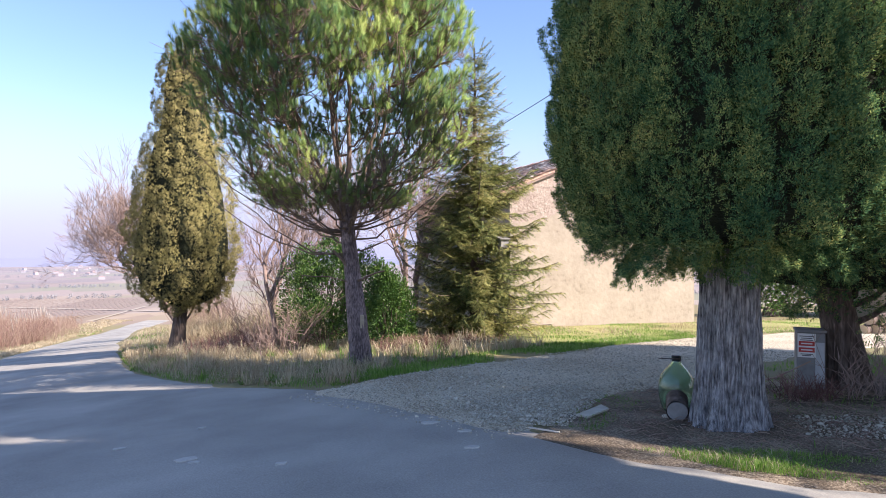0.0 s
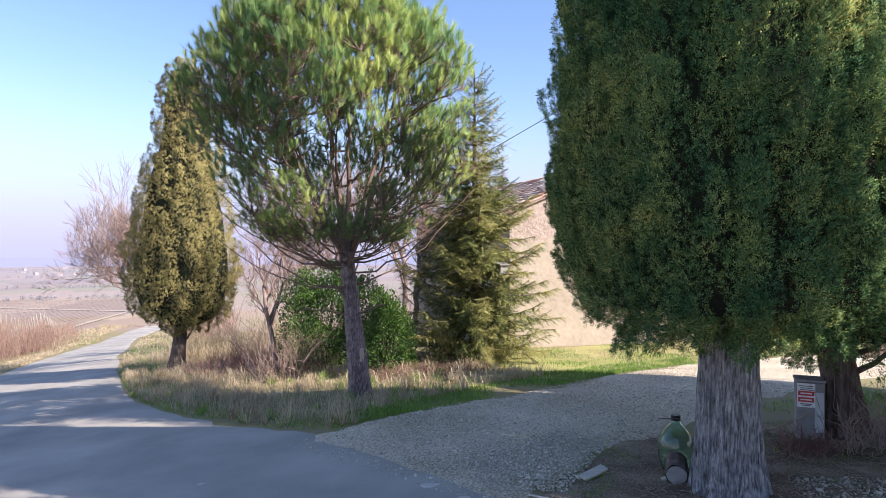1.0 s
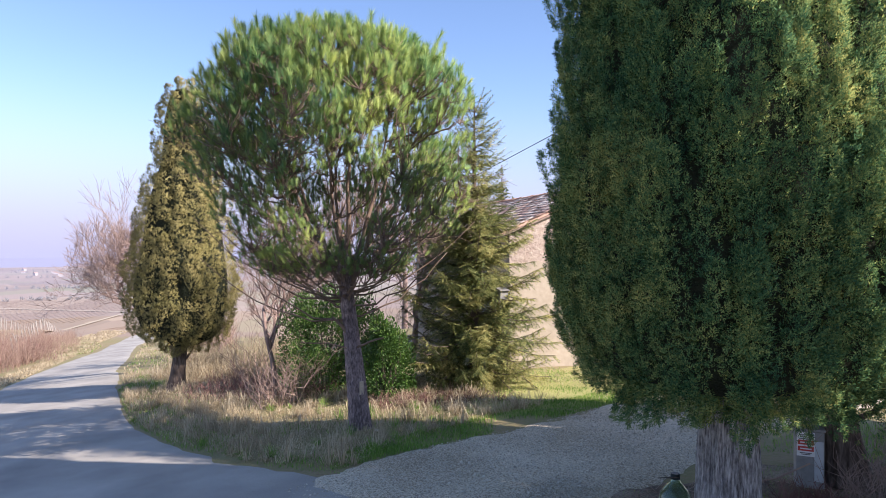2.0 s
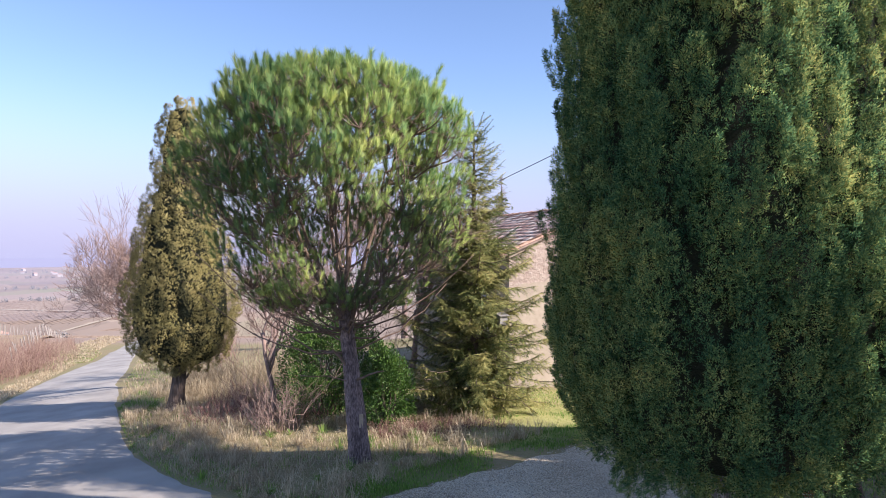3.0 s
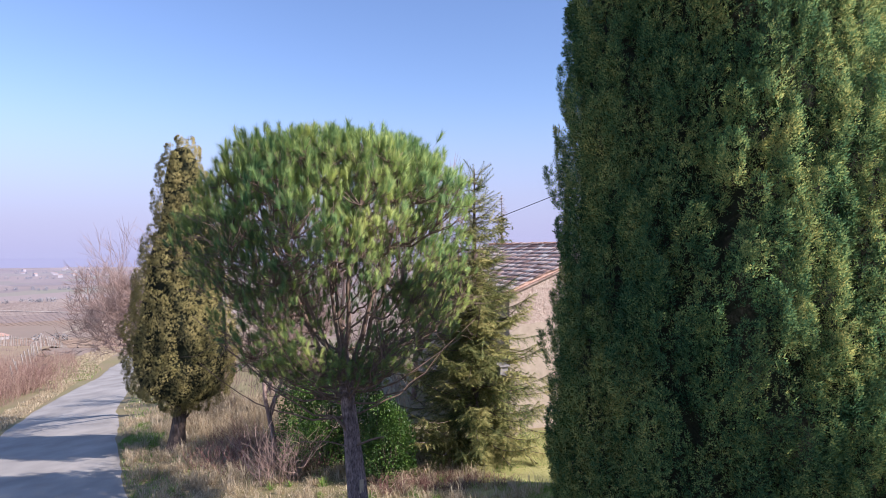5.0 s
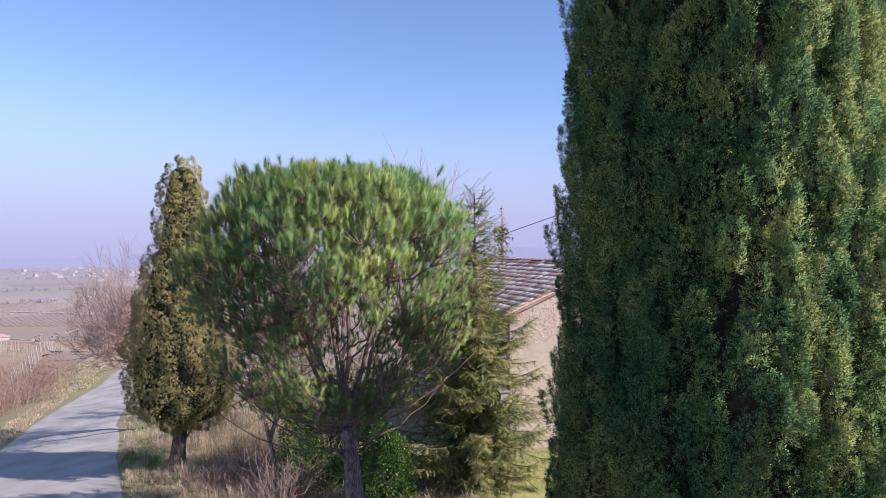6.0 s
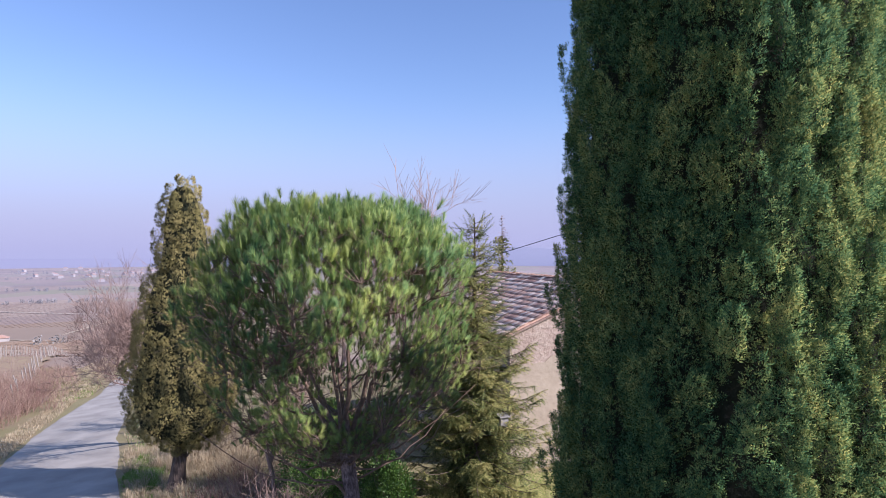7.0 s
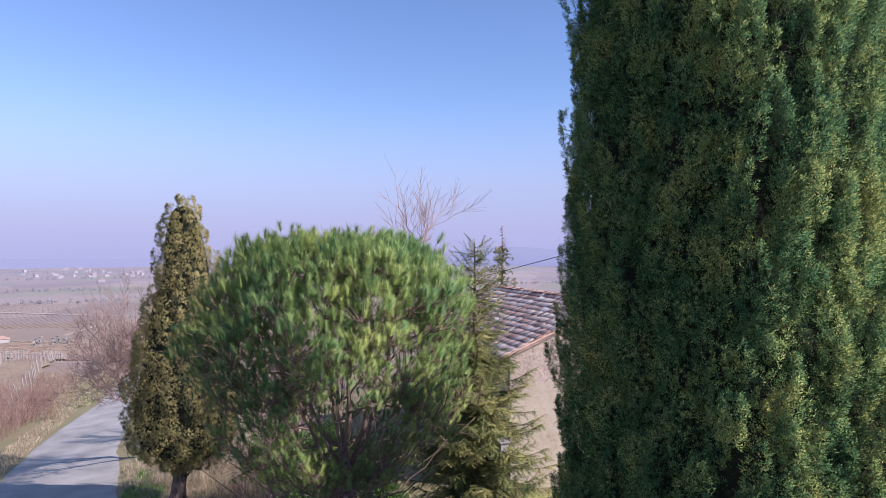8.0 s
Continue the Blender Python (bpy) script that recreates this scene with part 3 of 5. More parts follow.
cypress(11, (3.28, 7.25, g(3.28, 7.25)), (3.23, 7.25),
        (1.88, 1.95, 2.06, 2.28, 2.65, 3.1, 4.0, 5.0, 5.9, 7.0, 8.0, 9.0, 10.0, 10.6, 11.2, 12.4, 13.5, 14.3),
        (0.4, 0.95, 1.3, 1.5, 1.62, 1.73, 1.76, 1.74, 1.63, 1.57, 1.52, 1.52, 1.5, 1.42, 1.28, 0.92, 0.48, 0.1),
        2000, 168, 1.0, M["cypress_leaf"], M["cypress_bark"],
        ([(0, 0, 0.05), (0, 0, 0.9), (0.02, 0.0, 2.0), (0.02, 0, 5), (0, 0, 10)], (0.35, 0.315, 0.30, 0.22, 0.08)),
        "huge dark green cypress with pale grey ridged trunk beside the drive",
        weight=lambda th, z: np.where((np.cos(th + 2.0) > 0.0) & (z < 11.4), 1.0, 0.08), ridges=0.34, flare=0.19, sides=240, crest=0.22, plume=(0.45, 0.9, 0.09, 0.155))
cypress(12, (6.25, 9.75, g(6.25, 9.75)), (6.3, 9.7),
        (1.28, 1.42, 1.75, 2.3, 3.5, 5, 7, 9, 10, 10.8, 11.3), (0.5, 1.35, 1.85, 2.05, 2.05, 1.9, 1.75, 1.4, 1.0, 0.5, 0.1),
        560, 84, 1.35, M["cypress_leaf"], M["dark_bark"],
        ([(0, 0, 0.05), (-0.1, 0, 0.8), (-0.28, 0, 1.8), (-0.2, 0, 5), (0, 0, 9)], (0.33, 0.25, 0.22, 0.18, 0.06)),
        "dark cypress with a leaning brown trunk behind a concrete meter pillar",
        weight=lambda th, z: np.where(np.cos(th + 2.1) > 0.0, 1.0, 0.15))
cypress(13, (-10.0, 23.8, g(-10.0, 23.8)), (-9.75, 23.8),
        (-0.3, -0.12, 0.25, 0.7, 1.5, 2.5, 4.5, 6.5, 8.2, 9.1, 9.6, 9.85), (0.2, 0.55, 1.2, 1.6, 1.8, 1.74, 1.36, 1.05, 0.86, 0.62, 0.34, 0.08),
        470, 110, 1.5, M["cypress_leaf_olive"], M["dark_bark"],
        ([(0, 0, 0.05), (0.05, 0, 0.8), (0.15, 0, 1.6), (0.25, 0, 5), (0.25, 0, 10)], (0.30, 0.24, 0.22, 0.16, 0.05)),
        "slim olive-green cypress on the grassy verge of the lane", flare=0.2, plume=(0.3, 0.52, 0.15, 0.23),
        weight=lambda th, z: np.where(np.cos(th + 1.2) > -0.1, 1.0, 0.2))

# five unseen cypresses added past the view's edge to shade lane and drive
for s, x, y, low, high in ((15, 8.6, 0.45, 4.5, 14.5), (19, 8.2, 1.4, 6.2, 9.0), (16, 10.85, 4.3, 1.8, 9.0), (17, 12.95, 10.65, 1.6, 10.4), (18, 11.8, 7.6, 1.6, 10.5)):
    cypress(s, (x, y, g(x, y)), (x, y), low + (high - low) * np.array((0.0, 0.04, 0.1, 0.2, 0.3, 0.5, 0.7, 0.88, 1.0)), (0.4, 1.3, 1.95, 2.2, 2.2, 2.05, 1.7, 0.9, 0.1),
            220, 14, 2.1, M["cypress_leaf"], M["dark_bark"], ([(0, 0, 0.05), (0, 0, 0.8), (0, 0, 1.8), (0, 0, low + 0.5), (0, 0, high - 2)], (0.36, 0.3, 0.28, 0.2, 0.06)),
            "unseen dark green cypress, added to shade the lane and drive")


def brush(rng, needles, shoot, length, width, open_angle):
    """A shoot set round with long needles."""
    v, f = [], []
    for k in range(needles):
        s = (k + 0.5) / needles
        th = k * 2.4
        o = np.array([0, 0, s * shoot])
        a = open_angle * rng.uniform(0.75, 1.2) * (1.1 - 0.45 * s)
        d = np.array([math.sin(a) * math.cos(th), math.sin(a) * math.sin(th), math.cos(a)])
        side = unit(np.cross(d, [0.3, 0.2, 1.0])) * width
        ln = length * rng.uniform(0.8, 1.15)
        n = len(v)
        v += [o - side, o + side, o + d * ln]
        f += [(n, n + 1, n + 2)]
    return np.array(v), np.array(f)


def curve_between(a, b, n, sag, rng, wob=0.06):
    k = np.linspace(0, 1, n)[None, :, None]
    ln = np.linalg.norm(b - a, axis=1)[:, None, None]
    p = a[:, None] * (1 - k) + b[:, None] * k
    bend = np.sin(k * math.pi)
    p = p + bend * np.array([0, 0, sag])[None, None] * ln
    j = rng.normal(0, 1, (len(a), n, 3)) * wob * ln * 0.35
    j[:, 0] = j[:, -1] = 0
    return p + j


def pine():
    rng = np.random.default_rng(21)
    rx, ry = -1.85, 14.35
    rz = g(rx, ry) - 0.1
    thing = base("pine_tree", (rx, ry, rz), "broad young umbrella pine with a pinkish-brown trunk on the verge", "pine tree")
    trunk = np.array([(0.0, 0, -0.15), (-0.03, 0, 0.4), (-0.12, 0, 1.3), (-0.22, 0, 2.3), (-0.32, 0, 3.1), (-0.42, 0, 4.2), (-0.5, 0, 5.5), (-0.55, 0, 7.0), (-0.6, 0.0, 8.4)])
    v, f = trunk_mesh(rng, trunk[:6], (0.27, 0.235, 0.205, 0.17, 0.165, 0.11), 48, 60, 0.2, 0.06)
    solid("trunk", v, f, M["pine_bark"], thing, "scaly pinkish-grey trunk", True)
    bm = box((0.03, 0.10, 0.30), (0.035, -0.165, 1.06), -52, 0.012)
    part("pruning_scar", bm, M["cut_wood"], thing, "pale healed cut")
    zs = np.array((3.0, 3.4, 4.1, 4.9, 5.6, 6.3, 6.9, 7.4, 7.75, 7.95, 8.02)) - rz
    rs = np.array((1.4, 2.25, 2.75, 3.02, 3.12, 3.05, 2.8, 2.5, 2.1, 1.5, 0.3))
    c = np.array([-0.52, -0.1, 0.0])
    # leading stems fan out of the crotch
    stems = []
    for k in range(7):
        th = k * 2 * math.pi / 7 + rng.uniform(-0.2, 0.2)
        r = rng.uniform(0.5, 1.9) if k < 5 else rng.uniform(0.2, 0.6)
        top = c + np.array([r * math.cos(th), r * math.sin(th), rng.uniform(6.6, 7.8)])
        s0 = rng.uniform(2.9, 3.7)
        a = np.array([np.interp(s0, trunk[:, 2], trunk[:, 0]), 0, s0])
        mid = a * 0.45 + top * 0.55 + np.array([math.cos(th), math.sin(th), -0.2]) * 0.25
        q = np.linspace(0, 1, 9)[:, None]
        stems.append((1 - q) ** 2 * a + 2 * q * (1 - q) * mid + q ** 2 * top + rng.normal(0, 0.03, (9, 3)) * (q > 0))
    stems = np.array(stems)
    v1, f1 = tubes(stems, np.linspace(0.066, 0.014, 9)[None] * rng.uniform(0.7, 1.1, (7, 1)), 7)
    solid("leading_stem", v1, f1, M["pine_branch"], thing, "pinkish upright leading stems", True)
    # clusters near the shell
    th, z = shell_places(rng, zs, rs, 1700)
    r = np.interp(z, zs, rs) * (1 - 0.34 * rng.random(len(th)) ** 1.6)
    r = r * (0.78 + 0.3 * lumps(np.stack([np.cos(th) * 2.6, np.sin(th) * 2.6, z * 0.9 + 4], -1)))
    cl = np.stack([r * np.cos(th), r * np.sin(th), z], -1) + c
    th2 = rng.random(190) * 6.283
    z2 = rng.uniform(4.0, 7.4, 190) - rz
    r2 = np.interp(z2, zs, rs) * np.sqrt(rng.uniform(0.08, 0.6, 190))
    cl = np.concatenate([cl, np.stack([r2 * np.cos(th2), r2 * np.sin(th2), z2], -1) + c])
    keep = (lumps(cl * 1.35 + 40) > np.interp(cl[:, 2], (4.2, 5.6, 7.0), (0.49, 0.45, 0.30))) | (cl[:, 2] > 7.4)
    cl = cl[keep]
    # big boughs to every ninth cluster, then smaller branches from the boughs
    nodes = np.concatenate([stems.reshape(-1, 3), trunk[4:7] + 0])
    order = rng.permutation(len(cl))
    main, rest = cl[order[:95]], cl[order[95:]]

    def root_of(p, cloud):
        d = cloud[None] - p[:, None]
        cost = np.linalg.norm(d, axis=2) + 2.2 * np.maximum(d[..., 2] + 0.45 * np.linalg.norm(d[..., :2], axis=2) + 0.05, 0)
        return cloud[np.argmin(cost, axis=1)]
    P = curve_between(root_of(main, nodes), main, 7, -0.12, rng)
    parts = [tubes(P, np.linspace(0.030, 0.008, 7)[None] * rng.uniform(0.7, 1.25, (len(P), 1)), 5)]
    cloud = np.concatenate([nodes, P[:, 2:].reshape(-1, 3)])
    P2 = curve_between(root_of(rest, cloud), rest, 6, -0.08, rng)
    parts.append(tubes(P2, np.linspace(0.014, 0.005, 6)[None] * rng.uniform(0.7, 1.2, (len(P2), 1)), 4))
    # low spreading boughs
    low = []
    for th, r, zz in ((3.0, 2.7, 4.3), (3.5, 2.9, 4.0), (0.3, 2.6, 4.1), (1.4, 2.4, 4.2), (2.4, 2.5, 4.4), (-0.3, 2.9, 4.5), (3.9, 2.8, 4.6), (3.2, 3.2, 4.9), (0.0, 3.1, 4.8), (-0.6, 2.6, 4.9), (4.4, 2.5, 4.7)):
        low.append(c + np.array([r * math.cos(th), r * math.sin(th), zz]))
    low = np.array(low)
    a = np.stack([np.full(len(low), -0.3), np.zeros(len(low)), np.linspace(2.5, 3.3, len(low))], -1)
    P3 = curve_between(a, low, 9, -0.13, rng, 0.035)
    parts.append(tubes(P3, np.linspace(0.026, 0.007, 9)[None] * np.ones((len(P3), 1)), 6))
    # thin dead twigs inside the lower crown
    nt = 2000
    src = np.concatenate([P[:, 1:5].reshape(-1, 3), P3[:, 2:8].reshape(-1, 3), P2[:, 1:4].reshape(-1, 3)])
    src = src[src[:, 2] < 6.0 - rz]
    s = src[rng.integers(0, len(src), nt)]
    e = s + rng.normal(0, 0.3, (nt, 3)) + np.array([0, 0, 0.12]) + (s - c) * np.array([0.1, 0.1, 0])
    P4 = curve_between(s, e, 4, 0.05, rng, 0.2)
    parts.append(tubes(P4, np.linspace(0.006, 0.003, 4)[None] * np.ones((nt, 1)), 3))
    # shoots round each cluster
    per = 5
    m = len(cl) * per
    tips = np.repeat(cl, per, 0) + rng.normal(0, 0.14, (m, 3)) * np.array([1, 1, 0.8])
    out = np.repeat(cl, per, 0) - (c + np.array([0, 0, 4.3]))
    way = unit(out) * 0.6 + np.array([0, 0, 1.0]) + rng.normal(0, 0.34, (m, 3))
    P5 = np.stack([np.repeat(cl, per, 0) - unit(way) * 0.12, tips], 1)
    parts.append(tubes(P5, np.tile([0.006, 0.004], (m, 1)), 3))
    v, f = joined(parts)
    tagged(solid("branchwork", v, f, M["pine_branch"], thing, "tangle of thin grey-pink branches", True), kind="stuff")
    soft = unit(unit(tips - np.repeat(cl, per, 0)) * 0.35 + unit(out) * 0.8 + np.array([0, 0, 0.25]) + rng.normal(0, 0.25, (m, 3)))
    groups, normals = [], []
    for b in range(3):
        bv, bf = brush(rng, 62, 0.14, 0.12, 0.0042, 0.8)
        s = np.arange(m) % 3 == b
        groups.append(stamp(bv, bf, tips[s], way[s], rng.random(int(s.sum())) * 6.3, rng.uniform(0.75, 1.3, int(s.sum())) * np.interp(tips[s][:, 2], (4.5, 7.5), (0.85, 1.2))))
        normals.append(np.repeat(soft[s], len(bv), 0))
    v, f = joined(groups)
    solid("crown", v, f, M["pine_needle"], thing, "bright green brushes of long needles", normals=np.concatenate(normals))
    # cut stubs low on the trunk
    for p, q, r in (((-0.2, -0.1, 2.15), (-0.62, -0.15, 2.65), 0.05), ((-0.12, -0.1, 1.95), (0.55, -0.3, 2.2), 0.03), ((-0.15, -0.1, 1.9), (-1.3, -0.3, 2.1), 0.018)):
        P = curve_between(np.array([p]), np.array([q]), 5, 0.05, rng, 0.05)
        v, f = tubes(P, np.linspace(r, r * 0.6, 5)[None], 7)
        solid("branch_stub", v, f, M["pine_branch"], thing, "sawn-off pale branch stub", True)


pine()


def fir():
    rng = np.random.default_rng(31)
    rx, ry = 0.97, 19.3
    rz = g(rx, ry)
    thing = base("fir_tree", (rx, ry, rz), "shaggy dark fir with yellowing drooping branches before the house", "fir tree")
    H = 8.15 - rz
    v, f = trunk_mesh(rng, [(0, 0, -0.1), (0, 0, 3), (0, 0, H)], (0.17, 0.12, 0.012), 20, 30, 0.15, 0.05)
    solid("trunk", v, f, M["dark_bark"], thing, "", True)
    axes, lens = [], []
    z = 0.25
    while z < H - 0.2:
        s = z / H
        n = 12 if s < 0.7 else 7
        off = rng.uniform(0, 6.3)
        for k in range(n):
            L = np.interp(z, (0, 0.8, 2.2, 3.2, 4.2, 5.2, 6.4, 7.8, H), (1.9, 2.35, 2.35, 2.1, 1.65, 1.2, 0.9, 0.5, 0.12)) * rng.choice([0.5, 0.7, 0.85, 0.95, 1.05, 1.12])
            th = off + k * 2 * math.pi / n + rng.uniform(-0.25, 0.25)
            q = np.linspace(0, 1, 7)
            droop = np.interp(s, (0, 0.5, 1), (-0.10, 0.05, 0.55))
            zz = z + L * (droop * q - 0.32 * q * (1 - s) + 0.36 * (q ** 2.6) * (1 - 0.5 * s) + rng.normal(0, 0.3) * q) + rng.uniform(-0.25, 0.25)
            axes.append(np.stack([L * q * math.cos(th), L * q * math.sin(th), zz], -1))
            lens.append(L)
        z += np.interp(s, (0, 1), (0.26, 0.2))
    A, lens = np.array(axes), np.array(lens)
    v, f = tubes(A, np.linspace(0.022, 0.005, 7)[None] * (0.4 + 0.3 * lens[:, None]), 4)
    tagged(solid("branchwork", v, f, M["dark_bark"], thing, "drooping brown branches"), kind="stuff")
    place, way, size = [], [], []
    for ax, L in zip(A, lens):
        n = max(5, int(L * 31))
        q = rng.uniform(0.12, 1.0, n)
        p = np.stack([np.interp(q, np.linspace(0, 1, 7), ax[:, k]) for k in range(3)], -1)
        d = unit(ax[-1] - ax[-3])
        d0 = unit(ax[-1] * np.array([1, 1, 0]))
        side = np.cross(d0, [0, 0, 1.0])
        sg = np.where(np.arange(n) % 2 == 0, 1, -1)[:, None]
        w = d0 * 0.6 + side * sg * rng.uniform(0.2, 1.0, (n, 1)) - np.array([0, 0, 1.0]) * rng.uniform(-0.15, 0.75, (n, 1)) * (1 - 0.8 * ax[0, 2] / H) + rng.normal(0, 0.16, (n, 3))
        place.append(p)
        way.append(w)
        size.append((0.55 + 0.55 * (1 - q)) * min(1.0, 0.45 + 0.35 * L) * rng.uniform(0.7, 1.15, n))
        place.append(ax[-2:-1])
        way.append(d[None])
        size.append(np.array([0.9]))
    place, way, size = np.concatenate(place), np.concatenate(way), np.concatenate(size)
    soft = unit(unit(place * np.array([1, 1, 0.05])) * 0.6 + unit(way) * 0.25 + np.array([0, 0, 0.45]) + rng.normal(0, 0.3, place.shape))
    groups, normals = [], []
    for b in range(3):
        v, f = [], []
        for k in range(24):
            s = k / 24
            th = k * 2.4
            o = np.array([0, 0, s * 0.5])
            d = unit(np.array([math.cos(th), 0.55 * math.sin(th), 0.9]))
            side = unit(np.cross(d, [0.2, 1.0, 0.3])) * 0.011
            n = len(v)
            ln = 0.105 * (1.15 - 0.5 * s) * rng.uniform(0.8, 1.2)
            v += [o - side, o + side, o + d * ln]
            f += [(n, n + 1, n + 2)]
        s = np.arange(len(place)) % 3 == b
        groups.append(stamp(np.array(v), np.array(f), place[s], way[s], rng.normal(0, 0.4, int(s.sum())), size[s]))
        normals.append(np.repeat(soft[s], len(v), 0))
    v, f = joined(groups)
    solid("crown", v, f, M["fir_needle"], thing, "tiers of short dark and straw-tinted needles", normals=np.concatenate(normals))


fir()


def leafy_bush(name, seed, blobs, leaves, size, mat, label, category):
    """Broad-leaved bush: leaves all over overlapping lobes, with stems inside."""
    rng = np.random.default_rng(seed)
    cx, cy = blobs[0][0], blobs[0][1]
    thing = base(name, (cx, cy, g(cx, cy)), label, category)
    o = np.array([cx, cy, g(cx, cy)])
    vol = np.array([b[3] * b[4] for b in blobs])
    place, way = [], []
    for (x, y, z, r, hgt), n in zip(blobs, (leaves * vol / vol.sum()).astype(int)):
        d = unit(rng.normal(0, 1, (n, 3)))
        d[:, 2] = np.where(d[:, 2] < -0.6, -d[:, 2], d[:, 2])
        rr = 1 - rng.random(n) ** 1.6 * 0.45
        q = 0.58 + 0.8 * lumps(d * 2.4 + x * 3 + seed)
        place.append(np.array([x, y, z]) + d * np.array([r, r, hgt]) * (rr * q)[:, None])
        way.append(d + np.array([0, 0, 0.35]) + rng.normal(0, 0.6, (n, 3)))
    place, way = np.concatenate(place) - o, np.concatenate(way)
    keep = place[:, 2] > 0.02
    place, way = place[keep], way[keep]
    bv = np.array([(0, 0, 0), (0.32, -0.07, 0.35), (0.26, -0.03, 0.75), (0, 0.0, 1.0), (-0.26, -0.03, 0.75), (-0.32, -0.07, 0.35), (0, 0.06, 0.5)]) * np.array([0.75, 1, 1])
    bf = np.array([(0, 1, 6), (1, 2, 6), (2, 3, 6), (3, 4, 6), (4, 5, 6), (5, 0, 6)])
    v, f = stamp(bv, bf, place, way, rng.random(len(place)) * 6.3, size * rng.uniform(0.6, 1.3, len(place)))
    solid("foliage", v, f, mat, thing)
    n = 40
    e = place[rng.integers(0, len(place), n)] * 0.9
    s = np.stack([e[:, 0] * 0.25, e[:, 1] * 0.25, np.full(n, -0.05)], -1)
    v, f = tubes(curve_between(s, e, 6, 0.05, rng), np.linspace(0.03, 0.008, 6)[None] * np.ones((n, 1)), 5)
    tagged(solid("stemwork", v, f, M["dark_bark"], thing), kind="stuff")
    return thing


gz = g(-3.4, 19.5)
leafy_bush("laurel_bush", 41, [(-3.6, 19.8, gz + 1.2, 1.1, 1.9), (-4.5, 20.0, gz + 1.1, 0.75, 1.6), (-2.6, 20.2, gz + 1.1, 0.95, 1.8), (-3.9, 19.3, gz + 0.6, 0.9, 1.0), (-3.0, 19.6, gz + 2.3, 0.6, 0.8), (-4.3, 19.9, gz + 2.3, 0.45, 0.8), (-2.0, 19.7, gz + 0.8, 0.7, 1.1), (-3.6, 20.1, gz + 2.9, 0.35, 0.5)],
           26000, 0.075, M["laurel_leaf"], "dense dark green laurel bush behind the pine", "bush")
leafy_bush("laurel_bush", 42, [(-1.55, 17.5, gz + 1.0, 0.55, 1.15), (-1.85, 17.7, gz + 0.75, 0.5, 0.95), (-1.15, 17.7, gz + 0.95, 0.4, 1.0), (-1.45, 17.4, gz + 1.75, 0.38, 0.7), (-1.75, 17.5, gz + 2.2, 0.25, 0.45), (-1.2, 17.6, gz + 0.4, 0.5, 0.5)],
           12000, 0.075, M["laurel_leaf"], "bright sunlit green laurel bush between pine and fir", "bush")


def bare_tree(name, seed, place, height, spread, lean, levels, label, mat, thick=0.02, fork=0.12, category="bare tree", up=0.5, fine=0.005):
    """Leafless tree, branching level by level."""
    rng = np.random.default_rng(seed)
    thing = base(name, place, label, category)
    start = np.array([[0, 0, -0.1]])
    way = unit(np.array([[lean[0], lean[1], 1.0]]))
    twigs = []
    length, radius = np.array([height * fork * 2.2]), np.array([height * thick])
    for lv in range(levels):
        n = len(start)
        k = np.linspace(0, 1, 6)
        bend = unit(way + rng.normal(0, 0.2, (n, 3)) + np.array([0, 0, 0.12]))
        q = k[None, :, None]
        P = start[:, None] + length[:, None, None] * (way[:, None] * q * (1 - 0.5 * q) + bend[:, None] * 0.5 * q * q)
        P[:, 1:-1] += rng.normal(0, 0.025, (n, 4, 3)) * length[:, None, None]
        taper = np.linspace(1, 0.62, 6)[None]
        if lv > 3:
            P, taper = P[:, ::5] if lv > 4 else P[:, (0, 2, 3, 5)], taper[:, ::5] if lv > 4 else taper[:, (0, 2, 3, 5)]
        v, f = tubes(P, radius[:, None] * taper, 8 if lv == 0 else (5 if lv < 3 else 3))
        if lv == 0:
            solid("trunk", v, f, mat, thing, "", True)
        elif lv < 2:
            for j in range(n):
                w = len(v) // n
                solid("limb", v[j * w:(j + 1) * w], f[:len(f) // n], mat, thing, "", True)
        else:
            twigs.append((v, f))
        kids = 5 if lv < 1 else (4 if lv < levels - 2 else 5)
        par = np.repeat(np.arange(n), kids)
        s = rng.uniform(0.45, 1.0, len(par))
        s[::kids] = 1.0
        idx = s * (P.shape[1] - 1)
        i0 = np.minimum(idx.astype(int), P.shape[1] - 2)
        fr = (idx - i0)[:, None]
        start = P[par, i0] * (1 - fr) + P[par, i0 + 1] * fr
        d = unit(P[par, -1] - P[par, -2])
        side = rng.normal(0, 1, (len(par), 3))
        side -= (side * d).sum(1, keepdims=True) * d
        way = unit(d + unit(side) * spread * rng.uniform(0.5, 1.3, (len(par), 1)) + np.array([0, 0, up * 0.3]))
        length = length[par] * rng.uniform(0.5, 0.88, len(par))
        radius = np.maximum(radius[par] * np.where(s > 0.99, 0.6, 0.45), fine)
    v, f = joined(twigs)
    tagged(solid("twigwork", v, f, mat, thing, "fine branching twigs"), kind="stuff")
    return thing


bare_tree("bare_tree", 51, (-12.9, 32.0, g(-12.9, 32.0)), 14.2, 0.95, (-0.5, -0.1), 7, "leafless walnut with spreading pinkish-grey twigs at the lane", M["bare_twig"], 0.014, 0.11, up=0.9, fine=0.0065)
bare_tree("bare_tree", 52, (-3.0, 50.0, g(-3.0, 50)), 18.5, 0.6, (0.03, 0), 6, "tall leafless tree behind the house", M["bare_twig"], 0.014, 0.13, fine=0.013)
bare_tree("bare_tree", 53, (-8.2, 52.0, g(-8.2, 52)), 15.5, 0.4, (0.0, 0), 6, "tall slim leafless tree behind the pine", M["bare_twig"], 0.012, 0.14, up=1.2, fine=0.012)
